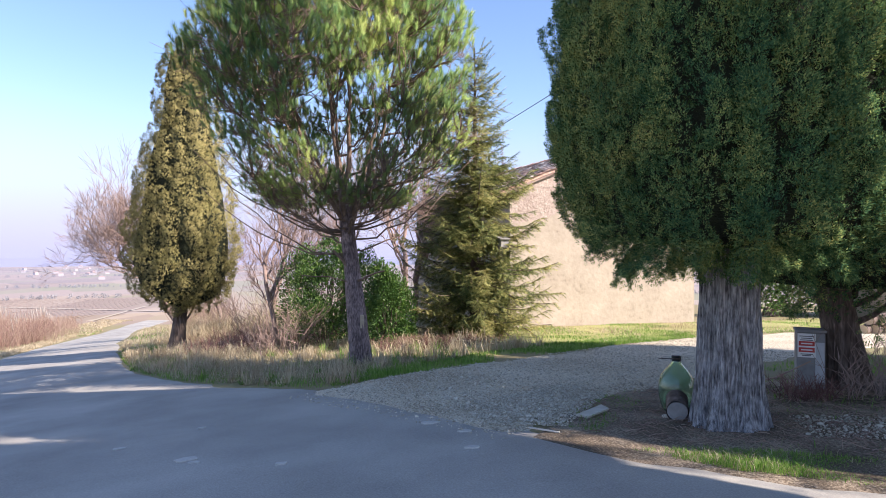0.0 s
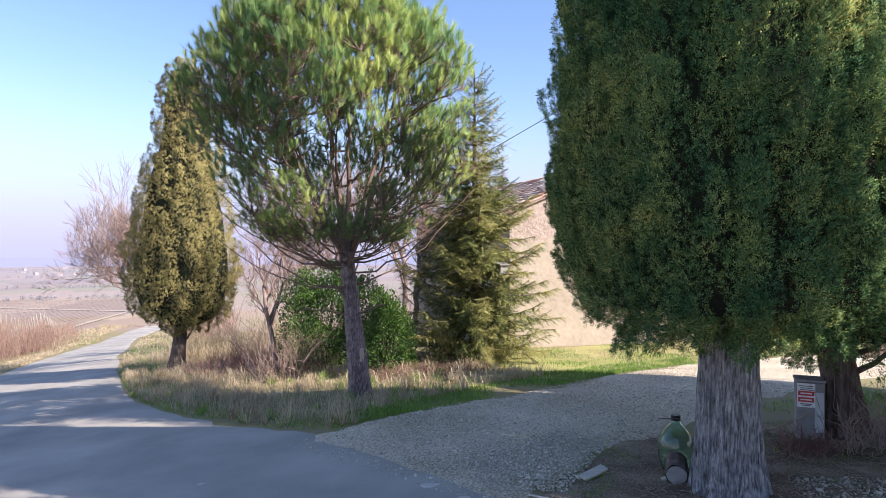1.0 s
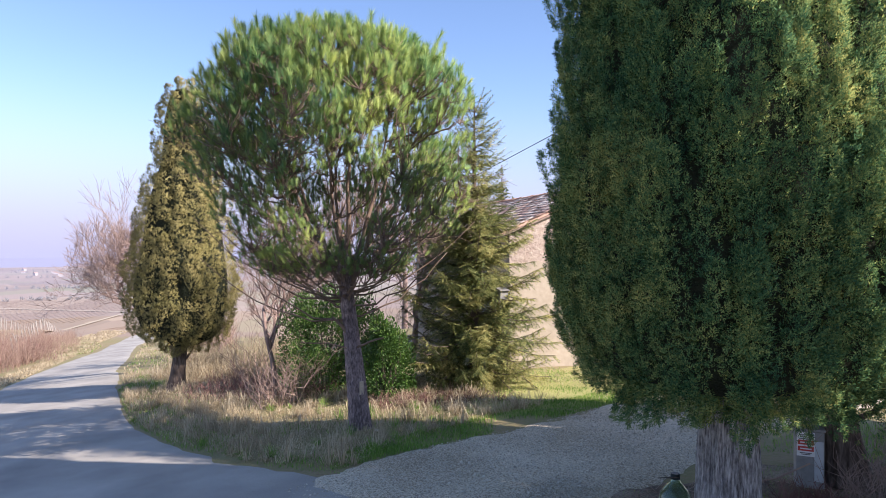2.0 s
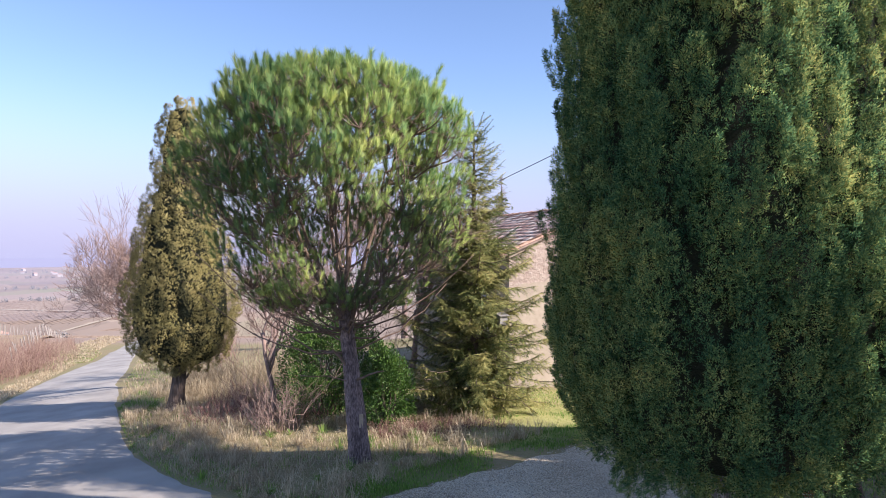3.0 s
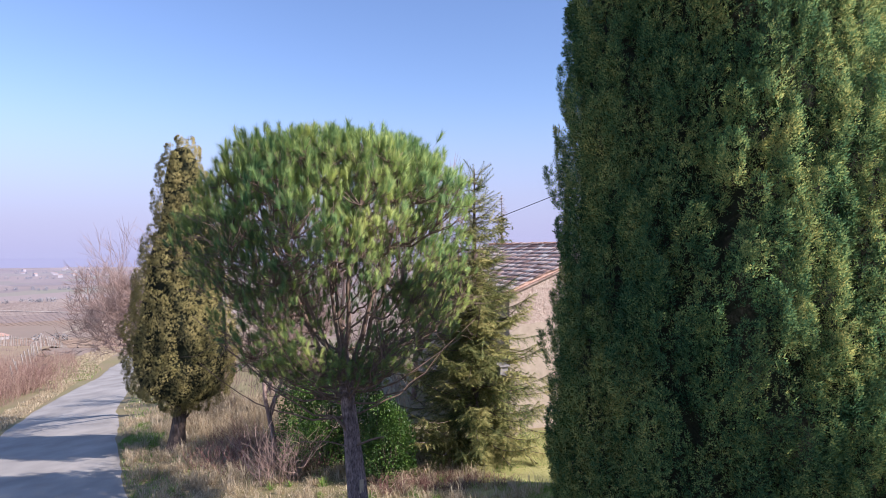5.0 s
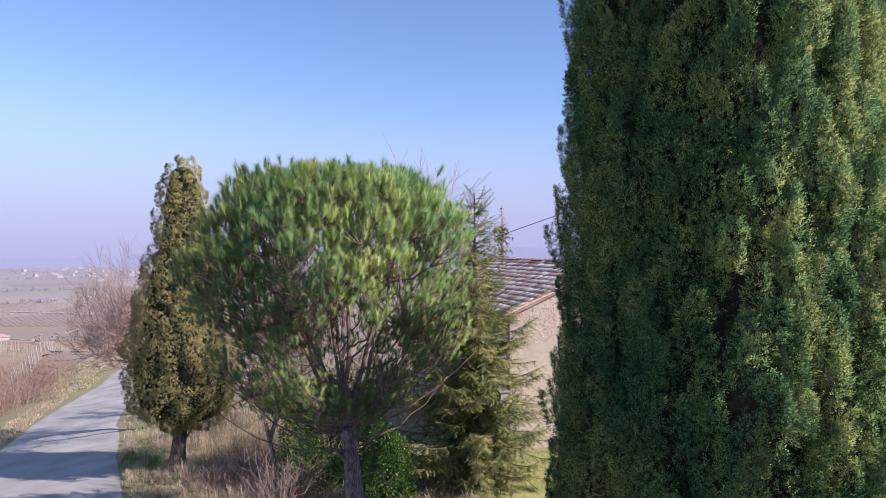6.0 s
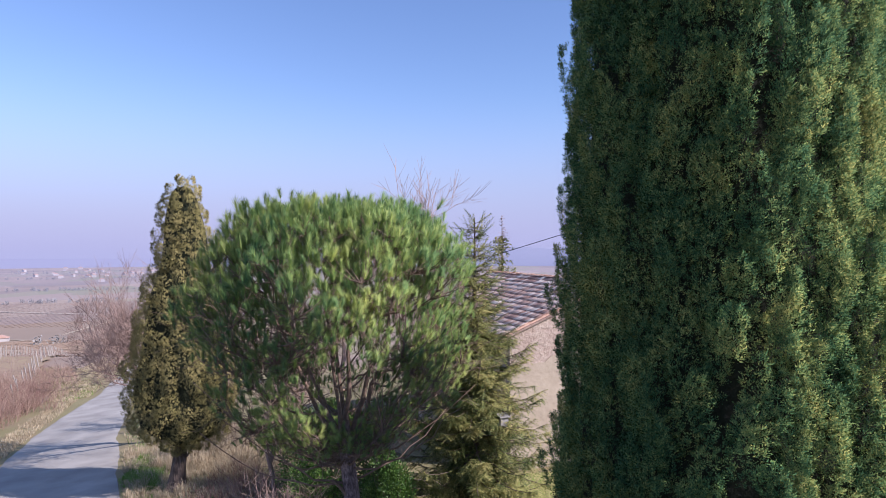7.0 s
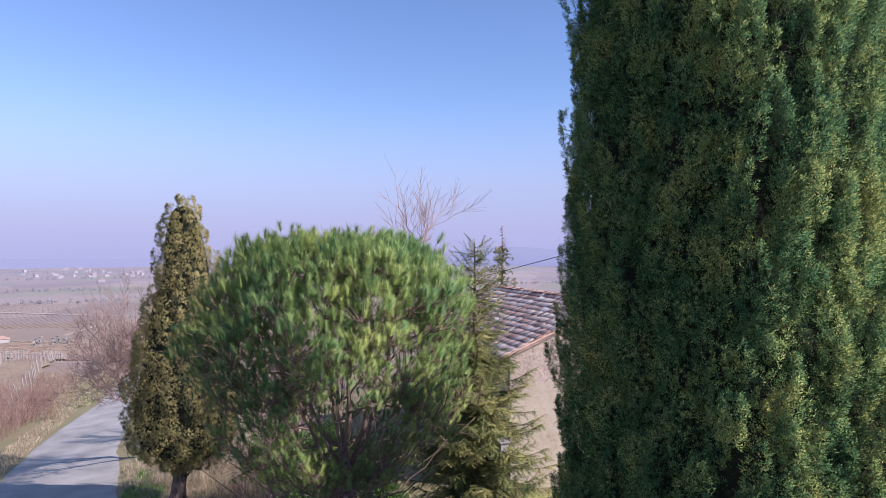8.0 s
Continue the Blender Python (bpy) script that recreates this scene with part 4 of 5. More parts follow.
bare_tree("bare_tree", 54, (-6.2, 27.5, g(-6.2, 27.5)), 8.0, 0.75, (0.05, 0), 6, "leafless tree behind the bramble patch", M["bare_twig"], 0.016)
bare_tree("bare_tree", 55, (-1.4, 29.5, g(-1.4, 29.5)), 10.0, 0.6, (0.0, 0), 6, "leafless tree with upright twigs by the house corner", M["bare_twig"], 0.015, up=1.0)
bare_tree("bare_tree", 56, (-5.4, 20.2, g(-5.4, 20.2)), 11.0, 0.75, (-0.06, -0.03), 6, "crooked leafless tree between the slim cypress and the laurel", M["bare_twig"], 0.008, 0.12, up=0.7)
bare_tree("bare_tree", 57, (-9.0, 33.0, g(-9, 33)), 9.0, 0.7, (0.1, 0), 6, "leafless tree behind the verge", M["bare_twig"], 0.016)
bare_tree("bare_tree", 58, (-12.5, 36.0, g(-12.5, 36)), 9.0, 0.7, (-0.1, 0), 6, "leafless tree along the lane", M["bare_twig"], 0.016)


def far_fir():
    rng = np.random.default_rng(61)
    x, y = 4.3, 46.0
    thing = base("far_fir", (x, y, g(x, y)), "thin half-bare fir standing behind the house", "fir tree")
    top = 9.6 - g(x, y)
    v, f = tubes(np.array([[(0, 0, -0.1), (0, 0, top * 0.5), (0, 0, top)]]), np.array([[0.16, 0.1, 0.01]]), 8)
    solid("trunk", v, f, M["dark_bark"], thing)
    n = 170
    z = rng.uniform(top * 0.45, top, n)
    L = np.interp(z, (top * 0.45, top), (2.0, 0.15)) * rng.uniform(0.5, 1.1, n)
    th = rng.random(n) * 6.28
    a = np.stack([0 * z, 0 * z, z], -1)
    b = a + np.stack([L * np.cos(th), L * np.sin(th), L * 0.15], -1)
    P = curve_between(a, b, 5, -0.06, rng)
    v, f = tubes(P, np.linspace(0.025, 0.006, 5)[None] * np.ones((n, 1)), 3)
    tagged(solid("branchwork", v, f, M["bare_twig"], thing), kind="stuff")
    m = 900
    pk = P[rng.integers(0, n, m), rng.integers(0, 5, m)]
    pk = pk[pk[:, 2] < top * 0.86]
    bv, bf = brush(rng, 14, 0.2, 0.16, 0.02, 0.8)
    v, f = stamp(bv, bf, pk, rng.normal(0, 1, (len(pk), 3)) + np.array([0, 0, 0.4]), rng.random(len(pk)) * 6, rng.uniform(0.5, 1.1, len(pk)))
    solid("crown", v, f, M["fir_needle"], thing)


far_fir()


# ---- house ----
def house():
    HX, HY, HZ, TURN = 2.4, 22.7, -0.85, 20.0
    WIDE, LONG, EAVE, PITCH, RIDGE = 8.2, 11.0, 4.95, 0.40, 4.1
    thing = base("house", (HX, HY, HZ), "old rural house with pinkish plaster gable and clay tile roof", "house")
    thing.rotation_euler = (0, 0, radians(TURN))

    def slab(name, outline, y0, y1, mat, label):
        """An upright wall across the house from its outline in x and z."""
        bm = bmesh.new()
        a = [bm.verts.new((x, y0, z)) for x, z in outline]
        b = [bm.verts.new((x, y1, z)) for x, z in outline]
        bm.faces.new(a)
        bm.faces.new(b[::-1])
        n = len(a)
        for i in range(n):
            bm.faces.new((a[i], b[i], b[(i + 1) % n], a[(i + 1) % n]))
        return part(name, bm, mat, thing, label)
    gable = [(0, -0.6), (WIDE, -0.6), (WIDE, EAVE), (RIDGE, EAVE + PITCH * RIDGE), (0, EAVE)]
    wall = slab("gable_wall", gable, 0, 0.45, M["rubble_plaster"], "rough weathered stone and plaster gable")
    slab("back_wall", gable, LONG - 0.45, LONG, M["plaster"], "")
    # lower coat of plaster with a crumbling upper edge
    rng = np.random.default_rng(71)
    xs = np.linspace(0.0, WIDE, 70)
    top = np.interp(xs, (0, 2.2, 4.2, 8.2), (3.62, 4.2, 4.55, 4.3)) + (lumps(np.stack([xs * 2.2, xs * 0, xs * 0 + 3], -1)) - 0.5) * 0.35 + rng.normal(0, 0.03, 70)
    slab("plaster_coat", [(0, -0.6), (WIDE, -0.6)] + [(x, z) for x, z in zip(xs[::-1], top[::-1])], -0.03, 0.0, M["plaster"], "smooth pale pink plaster on the lower gable")

    def side(name, x0, x1, holes, label):
        """A long wall built round its openings: (y0, y1, z0, z1)."""
        y = 0.45
        bits = []
        for y0, y1, z0, z1 in holes:
            bits += [(y, y0, -0.6, EAVE), (y0, y1, -0.6, z0), (y0, y1, z1, EAVE)]
            y = y1
        bits.append((y, LONG - 0.45, -0.6, EAVE))
        bm = bmesh.new()
        for a, b, c, d in bits:
            r = bmesh.ops.create_cube(bm, size=1)["verts"]
            bmesh.ops.scale(bm, vec=(x1 - x0, b - a, d - c), verts=r)
            bmesh.ops.translate(bm, vec=((x0 + x1) / 2, (a + b) / 2, (c + d) / 2), verts=r)
        return part(name, bm, M["plaster"], thing, label)
    side("side_wall", 0.0, 0.45, [(2.2, 3.2, 1.9, 3.4), (5.6, 6.6, 1.9, 3.4)], "shaded side wall with two windows")
    side("side_wall", WIDE - 0.45, WIDE, [], "")
    for y0 in (2.2, 5.6):
        win = base("window")
        win.parent = thing
        for nm, sz, pl in (("frame", (0.08, 1.0, 0.08), (0.12, 0.5, 0.04)), ("frame", (0.08, 1.0, 0.08), (0.12, 0.5, 1.46)), ("frame", (0.08, 0.08, 1.34), (0.12, 0.04, 0.75)),
                           ("frame", (0.08, 0.08, 1.34), (0.12, 0.96, 0.75)), ("frame", (0.06, 0.07, 1.34), (0.12, 0.5, 0.75)), ("sill", (0.5, 1.2, 0.07), (0.12, 0.5, -0.035))):
            part(nm, box(sz, (pl[0], y0 + pl[1], 1.9 + pl[2]), 0, 0.008), M["grey_paint"], win)
        part("pane", box((0.012, 0.9, 1.36), (0.14, y0 + 0.5, 2.65), 0, 0), M["window_glass"], win)
        part("shutter", box((0.05, 0.55, 1.5), (-0.03, y0 - 0.3, 2.65), 0, 0.01), M["grey_paint"], win, "faded grey shutter")
    # roof boards
    ZR = EAVE + 0.16
    for sgn, nm in ((1, "roof_slope"), (-1, "roof_slope")):
        x0, x1 = (-0.42, RIDGE) if sgn == 1 else (WIDE + 0.42, RIDGE)
        z0, z1 = ZR + PITCH * -0.42, ZR + PITCH * RIDGE
        bm = bmesh.new()
        q = []
        for y in (-0.1, LONG + 0.1):
            q.append([bm.verts.new(c) for c in ((x0, y, z0 - 0.11), (x1, y, z1 - 0.11), (x1, y, z1), (x0, y, z0))])
        bm.faces.new(q[0])
        bm.faces.new(q[1][::-1])
        for i in range(4):
            bm.faces.new((q[0][i], q[1][i], q[1][(i + 1) % 4], q[0][(i + 1) % 4]))
        part(nm, bm, M["roof_tile_field"], thing, "sloping bed of clay channel tiles")
    # rafter ends under the eave
    for k in range(16):
        part("rafter", box((0.5, 0.09, 0.11), (-0.2, 0.3 + k * 0.7, ZR - 0.25), 0, 0.01, (0, -21.8)), M["old_wood"], thing)
    # verge courses of thin brick under the tiles
    ang = math.degrees(math.atan(PITCH))
    ln = (RIDGE + 0.42) / math.cos(radians(ang))
    for k in range(15):
        s = (k + 0.5) / 15
        x = -0.42 + s * (RIDGE + 0.42)
        part("verge_brick", box((ln / 15 - 0.012, 0.2, 0.06), (x, -0.06, ZR + PITCH * x - 0.155), 0, 0.006, (0, -ang)), M["old_brick"], thing)
    # cover tiles: half barrels, lower end wider
    seg, tl = 6, 0.43
    tv, tf = [], []
    for s, r, lift in ((0, 0.108, 0.028), (tl, 0.092, 0.0)):
        for rr in (r, r - 0.014):
            for i in range(seg + 1):
                a = math.pi * i / seg
                tv.append((s, rr * math.cos(a), rr * math.sin(a) * 0.48 + lift))
    n = seg + 1
    for i in range(seg):
        tf += [(i, i + 1, 2 * n + i + 1), (i, 2 * n + i + 1, 2 * n + i), (i, n + i, n + i + 1), (i, n + i + 1, i + 1)]
    tv, tf = np.array(tv), np.array(tf)
    tile = mesh_data("tile", tv, tf, M["roof_tile"], True)
    tilt = Matrix.Rotation(-math.atan(PITCH), 4, 'Y')
    rows, courses = int(LONG / 0.225) + 1, 13
    spots = []
    for j in range(rows):
        for c in range(courses):
            s = c / courses
            x = -0.46 + s * (RIDGE + 0.42)
            spots.append((j, x, -0.1 + j * 0.225 + rng.normal(0, 0.016), ZR + PITCH * x + 0.012 + rng.normal(0, 0.010), rng.normal(0, 0.06)))
    rest = []
    for k, (j, x, y, z, yaw) in enumerate(spots):
        m = Matrix.Translation((x, y, z)) @ tilt @ Matrix.Rotation(yaw, 4, 'Z')
        if k < 296:
            ob = new("tile", tile)
            ob.parent = thing
            ob.matrix_local = m
        else:
            a = np.array(m)
            rest.append((tv @ a[:3, :3].T + a[:3, 3], tf))
    back = Matrix.Rotation(math.pi, 4, 'Z')
    for j in range(rows):
        for c in range(courses):
            x = WIDE + 0.46 - c / courses * (RIDGE + 0.42)
            a = np.array(Matrix.Translation((x, -0.1 + j * 0.225, ZR + PITCH * (WIDE - x) + 0.012)) @ Matrix.Rotation(math.atan(PITCH), 4, 'Y') @ back)
            rest.append((tv @ a[:3, :3].T + a[:3, 3], tf))
    v, f = joined(rest)
    tagged(solid("tile_field", v, f, M["roof_tile_field"], thing, "rows of weathered clay barrel tiles", True), kind="stuff")
    cap = []
    for k in range(28):
        ob = new("ridge_tile", tile)
        ob.parent = thing
        ob.matrix_local = Matrix.Translation((RIDGE, -0.1 + k * 0.4, ZR + PITCH * RIDGE + 0.03 + rng.normal(0, 0.008))) @ Matrix.Rotation(math.pi / 2 + rng.normal(0, 0.03), 4, 'Z') @ Matrix.Diagonal((1, 1.35, 1.3, 1))
    # chimneyless floor slab closes the inside
    part("floor_slab", box((WIDE - 0.9, LONG - 0.9, 0.2), (WIDE / 2, LONG / 2, -0.45), 0, 0), M["concrete"], thing)


house()


def cable():
    a, b = np.array([9.0, 13.45, 9.6]), np.array([-3.0, 35.3, 5.15])
    k = np.linspace(0, 1, 30)[:, None]
    P = a * (1 - k) + b * k - np.array([0, 0, 1.0]) * (k * (1 - k) * 4 * 0.12)
    v, f = tubes(P[None], np.full((1, 30), 0.014), 5)
    tagged(solid("overhead_cable", v, f, M["cable"]), "thin dark overhead cable running past the house", "cable")


cable()


# ---- grass and brush ----
def inside(poly, x, y):
    r = np.zeros(len(x), bool)
    p = np.array(poly)
    for (x0, y0), (x1, y1) in zip(p, np.roll(p, -1, 0)):
        c = ((y0 > y) != (y1 > y)) & (x < (x1 - x0) * (y - y0) / (y1 - y0 + 1e-12) + x0)
        r ^= c
    return r


def scatter(rng, poly, n, clump=0.0, freq=1.0, shift=0.0):
    p = np.array(poly)
    x = rng.uniform(p[:, 0].min(), p[:, 0].max(), n * 4)
    y = rng.uniform(p[:, 1].min(), p[:, 1].max(), n * 4)
    k = inside(poly, x, y)
    if clump:
        k &= lumps(np.stack([x * freq + shift, y * freq, x * 0], -1)) > clump * rng.uniform(0.6, 1.2, len(x))
    return x[k][:n], y[k][:n]


def blades(rng, x, y, low, high, width, lean, tall=1.0):
    n = len(x)
    z = land(x, y) + relief(x, y) - 0.01
    h = rng.uniform(low, high, n) * (0.5 + lumps(np.stack([x * 1.1, y * 1.1, x * 0 + 5], -1))) * tall
    th = rng.random(n) * 6.283
    d = np.stack([np.cos(th), np.sin(th), 0 * th], -1)
    s = np.stack([-np.sin(th), np.cos(th), 0 * th], -1)
    o = np.stack([x, y, z], -1)
    b = (h * rng.uniform(0.2, 1.0, n) * lean)[:, None]
    w = (width * rng.uniform(0.6, 1.3, n))[:, None]
    up = np.array([0, 0, 1.0])
    v = np.stack([o - s * w, o + s * w, o + up * h[:, None] * 0.6 + d * b * 0.35 - s * w * 0.7, o + up * h[:, None] * 0.6 + d * b * 0.35 + s * w * 0.7, o + up * h[:, None] * (1 - 0.25 * lean) + d * b], 1)
    f = np.array([(0, 1, 3), (0, 3, 2), (2, 3, 4)])[None] + (np.arange(n) * 5)[:, None, None]
    return v.reshape(-1, 3), f.reshape(-1, 3)


def tussocks(seed, poly, n, per, low, high, width, mat, label, clump=0.3, freq=0.6):
    """Clumps of long bent blades that spread from one root."""
    rng = np.random.default_rng(seed)
    cx, cy = scatter(rng, poly, n, clump, freq, seed)
    m = len(cx)
    big = rng.uniform(0.55, 1.25, m)
    k = np.repeat(np.arange(m), per)
    th = rng.random(len(k)) * 6.283
    out = rng.random(len(k)) ** 0.7
    h = rng.uniform(low, high, len(k)) * big[k] * (1.1 - 0.45 * out)
    d = np.stack([np.cos(th), np.sin(th), 0 * th], -1)
    s = np.stack([-np.sin(th), np.cos(th), 0 * th], -1) * (width * rng.uniform(0.6, 1.3, len(k)))[:, None]
    o = np.stack([cx[k], cy[k], land(cx[k], cy[k]) - 0.01], -1) + d * (0.09 * out * big[k])[:, None]
    up, reach = np.array([0, 0, 1.0]), (h * (0.25 + 1.0 * out))[:, None]
    mid = o + up * (h * 0.72)[:, None] + d * reach * 0.4
    tip = o + up * (h * (1.0 - 0.55 * out))[:, None] + d * reach
    v = np.stack([o - s, o + s, mid - s * 0.8, mid + s * 0.8, tip], 1)
    f = np.array([(0, 1, 3), (0, 3, 2), (2, 3, 4)])[None] + (np.arange(len(k)) * 5)[:, None, None]
    return tagged(solid("grass_tussocks", v.reshape(-1, 3), f.reshape(-1, 3), mat), label, "grass", kind="stuff")


def grass(seed, poly, n, low, high, width, lean, mat, label, clump=0.4, freq=1.0, name="grass"):
    rng = np.random.default_rng(seed)
    x, y = scatter(rng, poly, n, clump, freq, seed)
    v, f = blades(rng, x, y, low, high, width, lean)
    return tagged(solid(name, v, f, mat), label, "grass", kind="stuff")


VERGE = [(-1.7, 11.3), (-3.8, 12.4), (-6.2, 14.7), (-8.8, 18.0), (-11.2, 22.3), (-13.3, 26.2), (-15.6, 31.2), (-12, 35), (-8, 28), (-4, 23), (0, 20), (1.2, 17), (3.0, 16.4), (0.6, 14.2), (-0.8, 12.8)]
EDGE = [(-1.7, 10.9), (-3.8, 12.2), (-6.2, 14.5), (-8.8, 17.8), (-11.2, 22.1), (-13.4, 26.1), (-12.6, 26.6), (-10.2, 22.5), (-7.9, 18.6), (-5.6, 15.5), (-3.4, 13.2), (-1.6, 12.0)]
DRIVE_EDGE = [(-2.0, 11.2), (-0.9, 11.9), (1.4, 13.4), (4.7, 16.5), (7.5, 18.5), (7.3, 19.4), (4.2, 17.6), (1.2, 14.9), (-0.9, 13.2), (-2.2, 12.2)]
LAWN = [(1.5, 15.5), (4.7, 16.8), (7.5, 18.6), (12, 20.8), (17, 22.5), (17, 27.5), (10, 25.1), (6, 23.6), (2.8, 22.3), (1.2, 19)]
NEAR = [(1.85, 6.2), (2.55, 5.5), (3.6, 5.0), (5, 4.55), (8, 3.65), (8, 4.9), (5, 5.5), (3.4, 6.0), (2.6, 6.3)]
LEFT_VERGE = [(-18.2, 24), (-21.8, 31), (-24.8, 38.5), (-27.4, 45.5), (-30.7, 54), (-35, 61), (-37, 60), (-32.5, 53.5), (-29, 45), (-26.4, 38), (-23.2, 30.5), (-19.7, 23.5)]
BED = [(1.7, 8.2), (2.6, 9.3), (4, 9.9), (6, 10.8), (9, 11.3), (9, 6), (5, 5.9), (3.4, 6.1), (2.2, 6.4), (1.5, 7)]
tussocks(141, VERGE, 620, 34, 0.22, 0.5, 0.006, M["straw"], "bent tussocks of straw-coloured grass on the verge", 0.35, 0.7)
tussocks(142, VERGE, 160, 34, 0.16, 0.36, 0.006, M["green_grass"], "green tussocks among the dry grass", 0.5, 0.5)
tussocks(143, [(-12.6, 27.2), (-7.4, 25.0), (-6.6, 30), (-11.5, 33.5)], 330, 34, 0.45, 0.9, 0.010, M["straw"], "tall pale dry grass behind the slim cypress", 0.2, 0.5)
grass(101, VERGE, 13000, 0.10, 0.5, 0.006, 1.5, M["straw"], "tangled straw-coloured winter grass on the verge", 0.5, 1.5, "dry_grass")
grass(102, VERGE, 9000, 0.05, 0.2, 0.006, 0.7, M["green_grass"], "green shoots among the dry grass", 0.55, 0.6)
grass(113, VERGE, 18000, 0.04, 0.14, 0.007, 2.4, M["straw"], "flattened dead grass on the verge", 0.3, 0.8, "dry_grass")
grass(103, EDGE, 15000, 0.03, 0.13, 0.006, 0.7, M["green_grass"], "short green grass along the edge of the lane", 0.25, 0.8)
grass(104, DRIVE_EDGE, 24000, 0.03, 0.13, 0.007, 0.6, M["green_grass"], "short green grass along the driveway", 0.3, 0.7)
grass(114, [(-13.2, 26), (-11.4, 23.3), (-10.9, 24.2), (-12.0, 27.5), (-14.2, 30)], 6000, 0.06, 0.22, 0.010, 0.8, M["green_grass"], "green tuft of grass on the verge by the cypress", 0.3, 0.7)
grass(105, LAWN, 26000, 0.03, 0.10, 0.008, 0.6, M["green_grass"], "short patchy lawn grass before the wall", 0.42, 0.8)
grass(106, LAWN, 9000, 0.04, 0.14, 0.008, 0.8, M["straw"], "dry stems in the lawn", 0.5, 0.6, "dry_grass")
grass(107, NEAR, 26000, 0.03, 0.11, 0.004, 0.7, M["green_grass"], "yellow-green grass fringe along the asphalt", 0.35, 1.5)
grass(108, NEAR, 2500, 0.04, 0.14, 0.0035, 0.9, M["straw"], "dry stems in the grass fringe", 0.45, 1.5, "dry_grass")
grass(109, LEFT_VERGE, 22000, 0.06, 0.3, 0.012, 1.2, M["straw"], "dry grass bank beside the lane", 0.2, 0.6, "dry_grass")
LANE_BANK = [(-13.3, 26.4), (-15.5, 31.4), (-17.6, 35), (-21.5, 44.3), (-24.6, 51.2), (-28.5, 60), (-32.3, 72), (-28, 73), (-21, 53), (-16, 42), (-11, 32)]
grass(117, LANE_BANK, 15000, 0.08, 0.34, 0.012, 1.3, M["straw"], "dry grass between the lane and the thicket", 0.3, 0.5, "dry_grass")
grass(118, LANE_BANK, 7000, 0.05, 0.2, 0.012, 0.8, M["green_grass"], "green winter grass at the edge of the lane", 0.45, 0.4)
grass(119, [(-30.7, 54), (-34.5, 62), (-38.7, 74), (-42.5, 87), (-46, 86), (-42, 73), (-37, 61), (-32.5, 53.5)], 9000, 0.08, 0.35, 0.02, 1.2, M["straw"], "dry grass along the far end of the lane", 0.2, 0.5, "dry_grass")
FAR_BANK = [(-29.5, 53), (-33, 61.3), (-38, 69), (-46, 74), (-50, 70), (-44, 60), (-36, 55), (-31, 51)]
grass(115, FAR_BANK, 16000, 0.1, 0.34, 0.03, 1.2, M["straw"], "dry grass bank above the vineyard", 0.3, 0.25, "dry_grass")
grass(116, FAR_BANK, 9000, 0.08, 0.25, 0.03, 0.9, M["green_grass"], "green grass on the bank above the vineyard", 0.45, 0.2)
grass(110, BED, 2600, 0.03, 0.13, 0.004, 0.9, M["green_grass"], "thin green grass in the dark soil", 0.6, 0.9)
grass(111, [(1.3, 7.3), (1.7, 8.3), (2.4, 9.2), (2.8, 8.6), (2.1, 7.6), (1.7, 6.9)], 2600, 0.02, 0.07, 0.004, 0.8, M["green_grass"], "green grass at the corner of the drive", 0.35, 1.3)
grass(112, [(5.4, 11.6), (8, 13.6), (13, 16.6), (13, 12), (8, 11)], 5000, 0.04, 0.14, 0.006, 0.7, M["green_grass"], "green grass behind the meter pillar", 0.35, 0.8)


def stems(name, seed, poly, n, low, high, radius, lean, mat, label, clump=0.35, freq=0.5, branch=2, category="brush", points=None):
    """Thickets of thin curved stems with side twigs."""
    rng = np.random.default_rng(seed)
    x, y = scatter(rng, poly, n, clump, freq, seed * 1.7)
    m = len(x)
    h = rng.uniform(low, high, m) * (0.45 + 1.1 * lumps(np.stack([x * 0.45, y * 0.45, x * 0 + seed], -1)))
    a = np.stack([x, y, land(x, y) - 0.03], -1)
    th = rng.random(m) * 6.28
    b = a + np.stack([np.cos(th) * h * lean * rng.random(m), np.sin(th) * h * lean * rng.random(m), h], -1)
    P = curve_between(a, b, 5, 0.0, rng, 0.16)
    parts = [tubes(P, np.linspace(1, 0.4, 5)[None] * radius * rng.uniform(0.7, 1.3, (m, 1)), 3)]
    for _ in range(branch):
        s = P[np.arange(m), rng.integers(1, 4, m)]
        L = h * rng.uniform(0.15, 0.45, m)
        th = rng.random(m) * 6.28
        e = s + np.stack([np.cos(th) * L * 0.7, np.sin(th) * L * 0.7, L * rng.uniform(0.1, 1.0, m)], -1)
        parts.append(tubes(curve_between(s, e, 3, 0.03, rng, 0.15), np.linspace(0.6, 0.3, 3)[None] * radius * np.ones((m, 1)), 3))
    v, f = joined(parts)
    return tagged(solid(name, v, f, mat), label, category, kind="stuff")


HEDGE = [(-21, 23.2), (-24.2, 30.5), (-27.3, 38), (-29.8, 45), (-33.2, 53.5), (-38, 61), (-44, 58), (-37, 50), (-33, 43), (-31, 37), (-28, 29), (-25.5, 22)]
stems("reed_thicket", 121, HEDGE, 3400, 0.9, 2.2, 0.010, 0.35, M["reed"], "pinkish dry reeds and stems along the lane", 0.3, 0.3, 2, "reeds")
stems("reed_thicket", 130, [(-28.4, 47), (-31.7, 55), (-36.2, 63), (-42, 71.5), (-47, 71), (-41, 62), (-36, 54), (-32.5, 46.5)], 1500, 0.5, 1.3, 0.014, 0.4, M["reed"], "pinkish dry reeds above the vineyard", 0.35, 0.3, 2, "reeds")
stems("bramble_thicket", 122, HEDGE, 2300, 0.7, 1.7, 0.010, 0.9, M["bramble"], "reddish bare brambles along the lane", 0.45, 0.25, 3, "brambles")
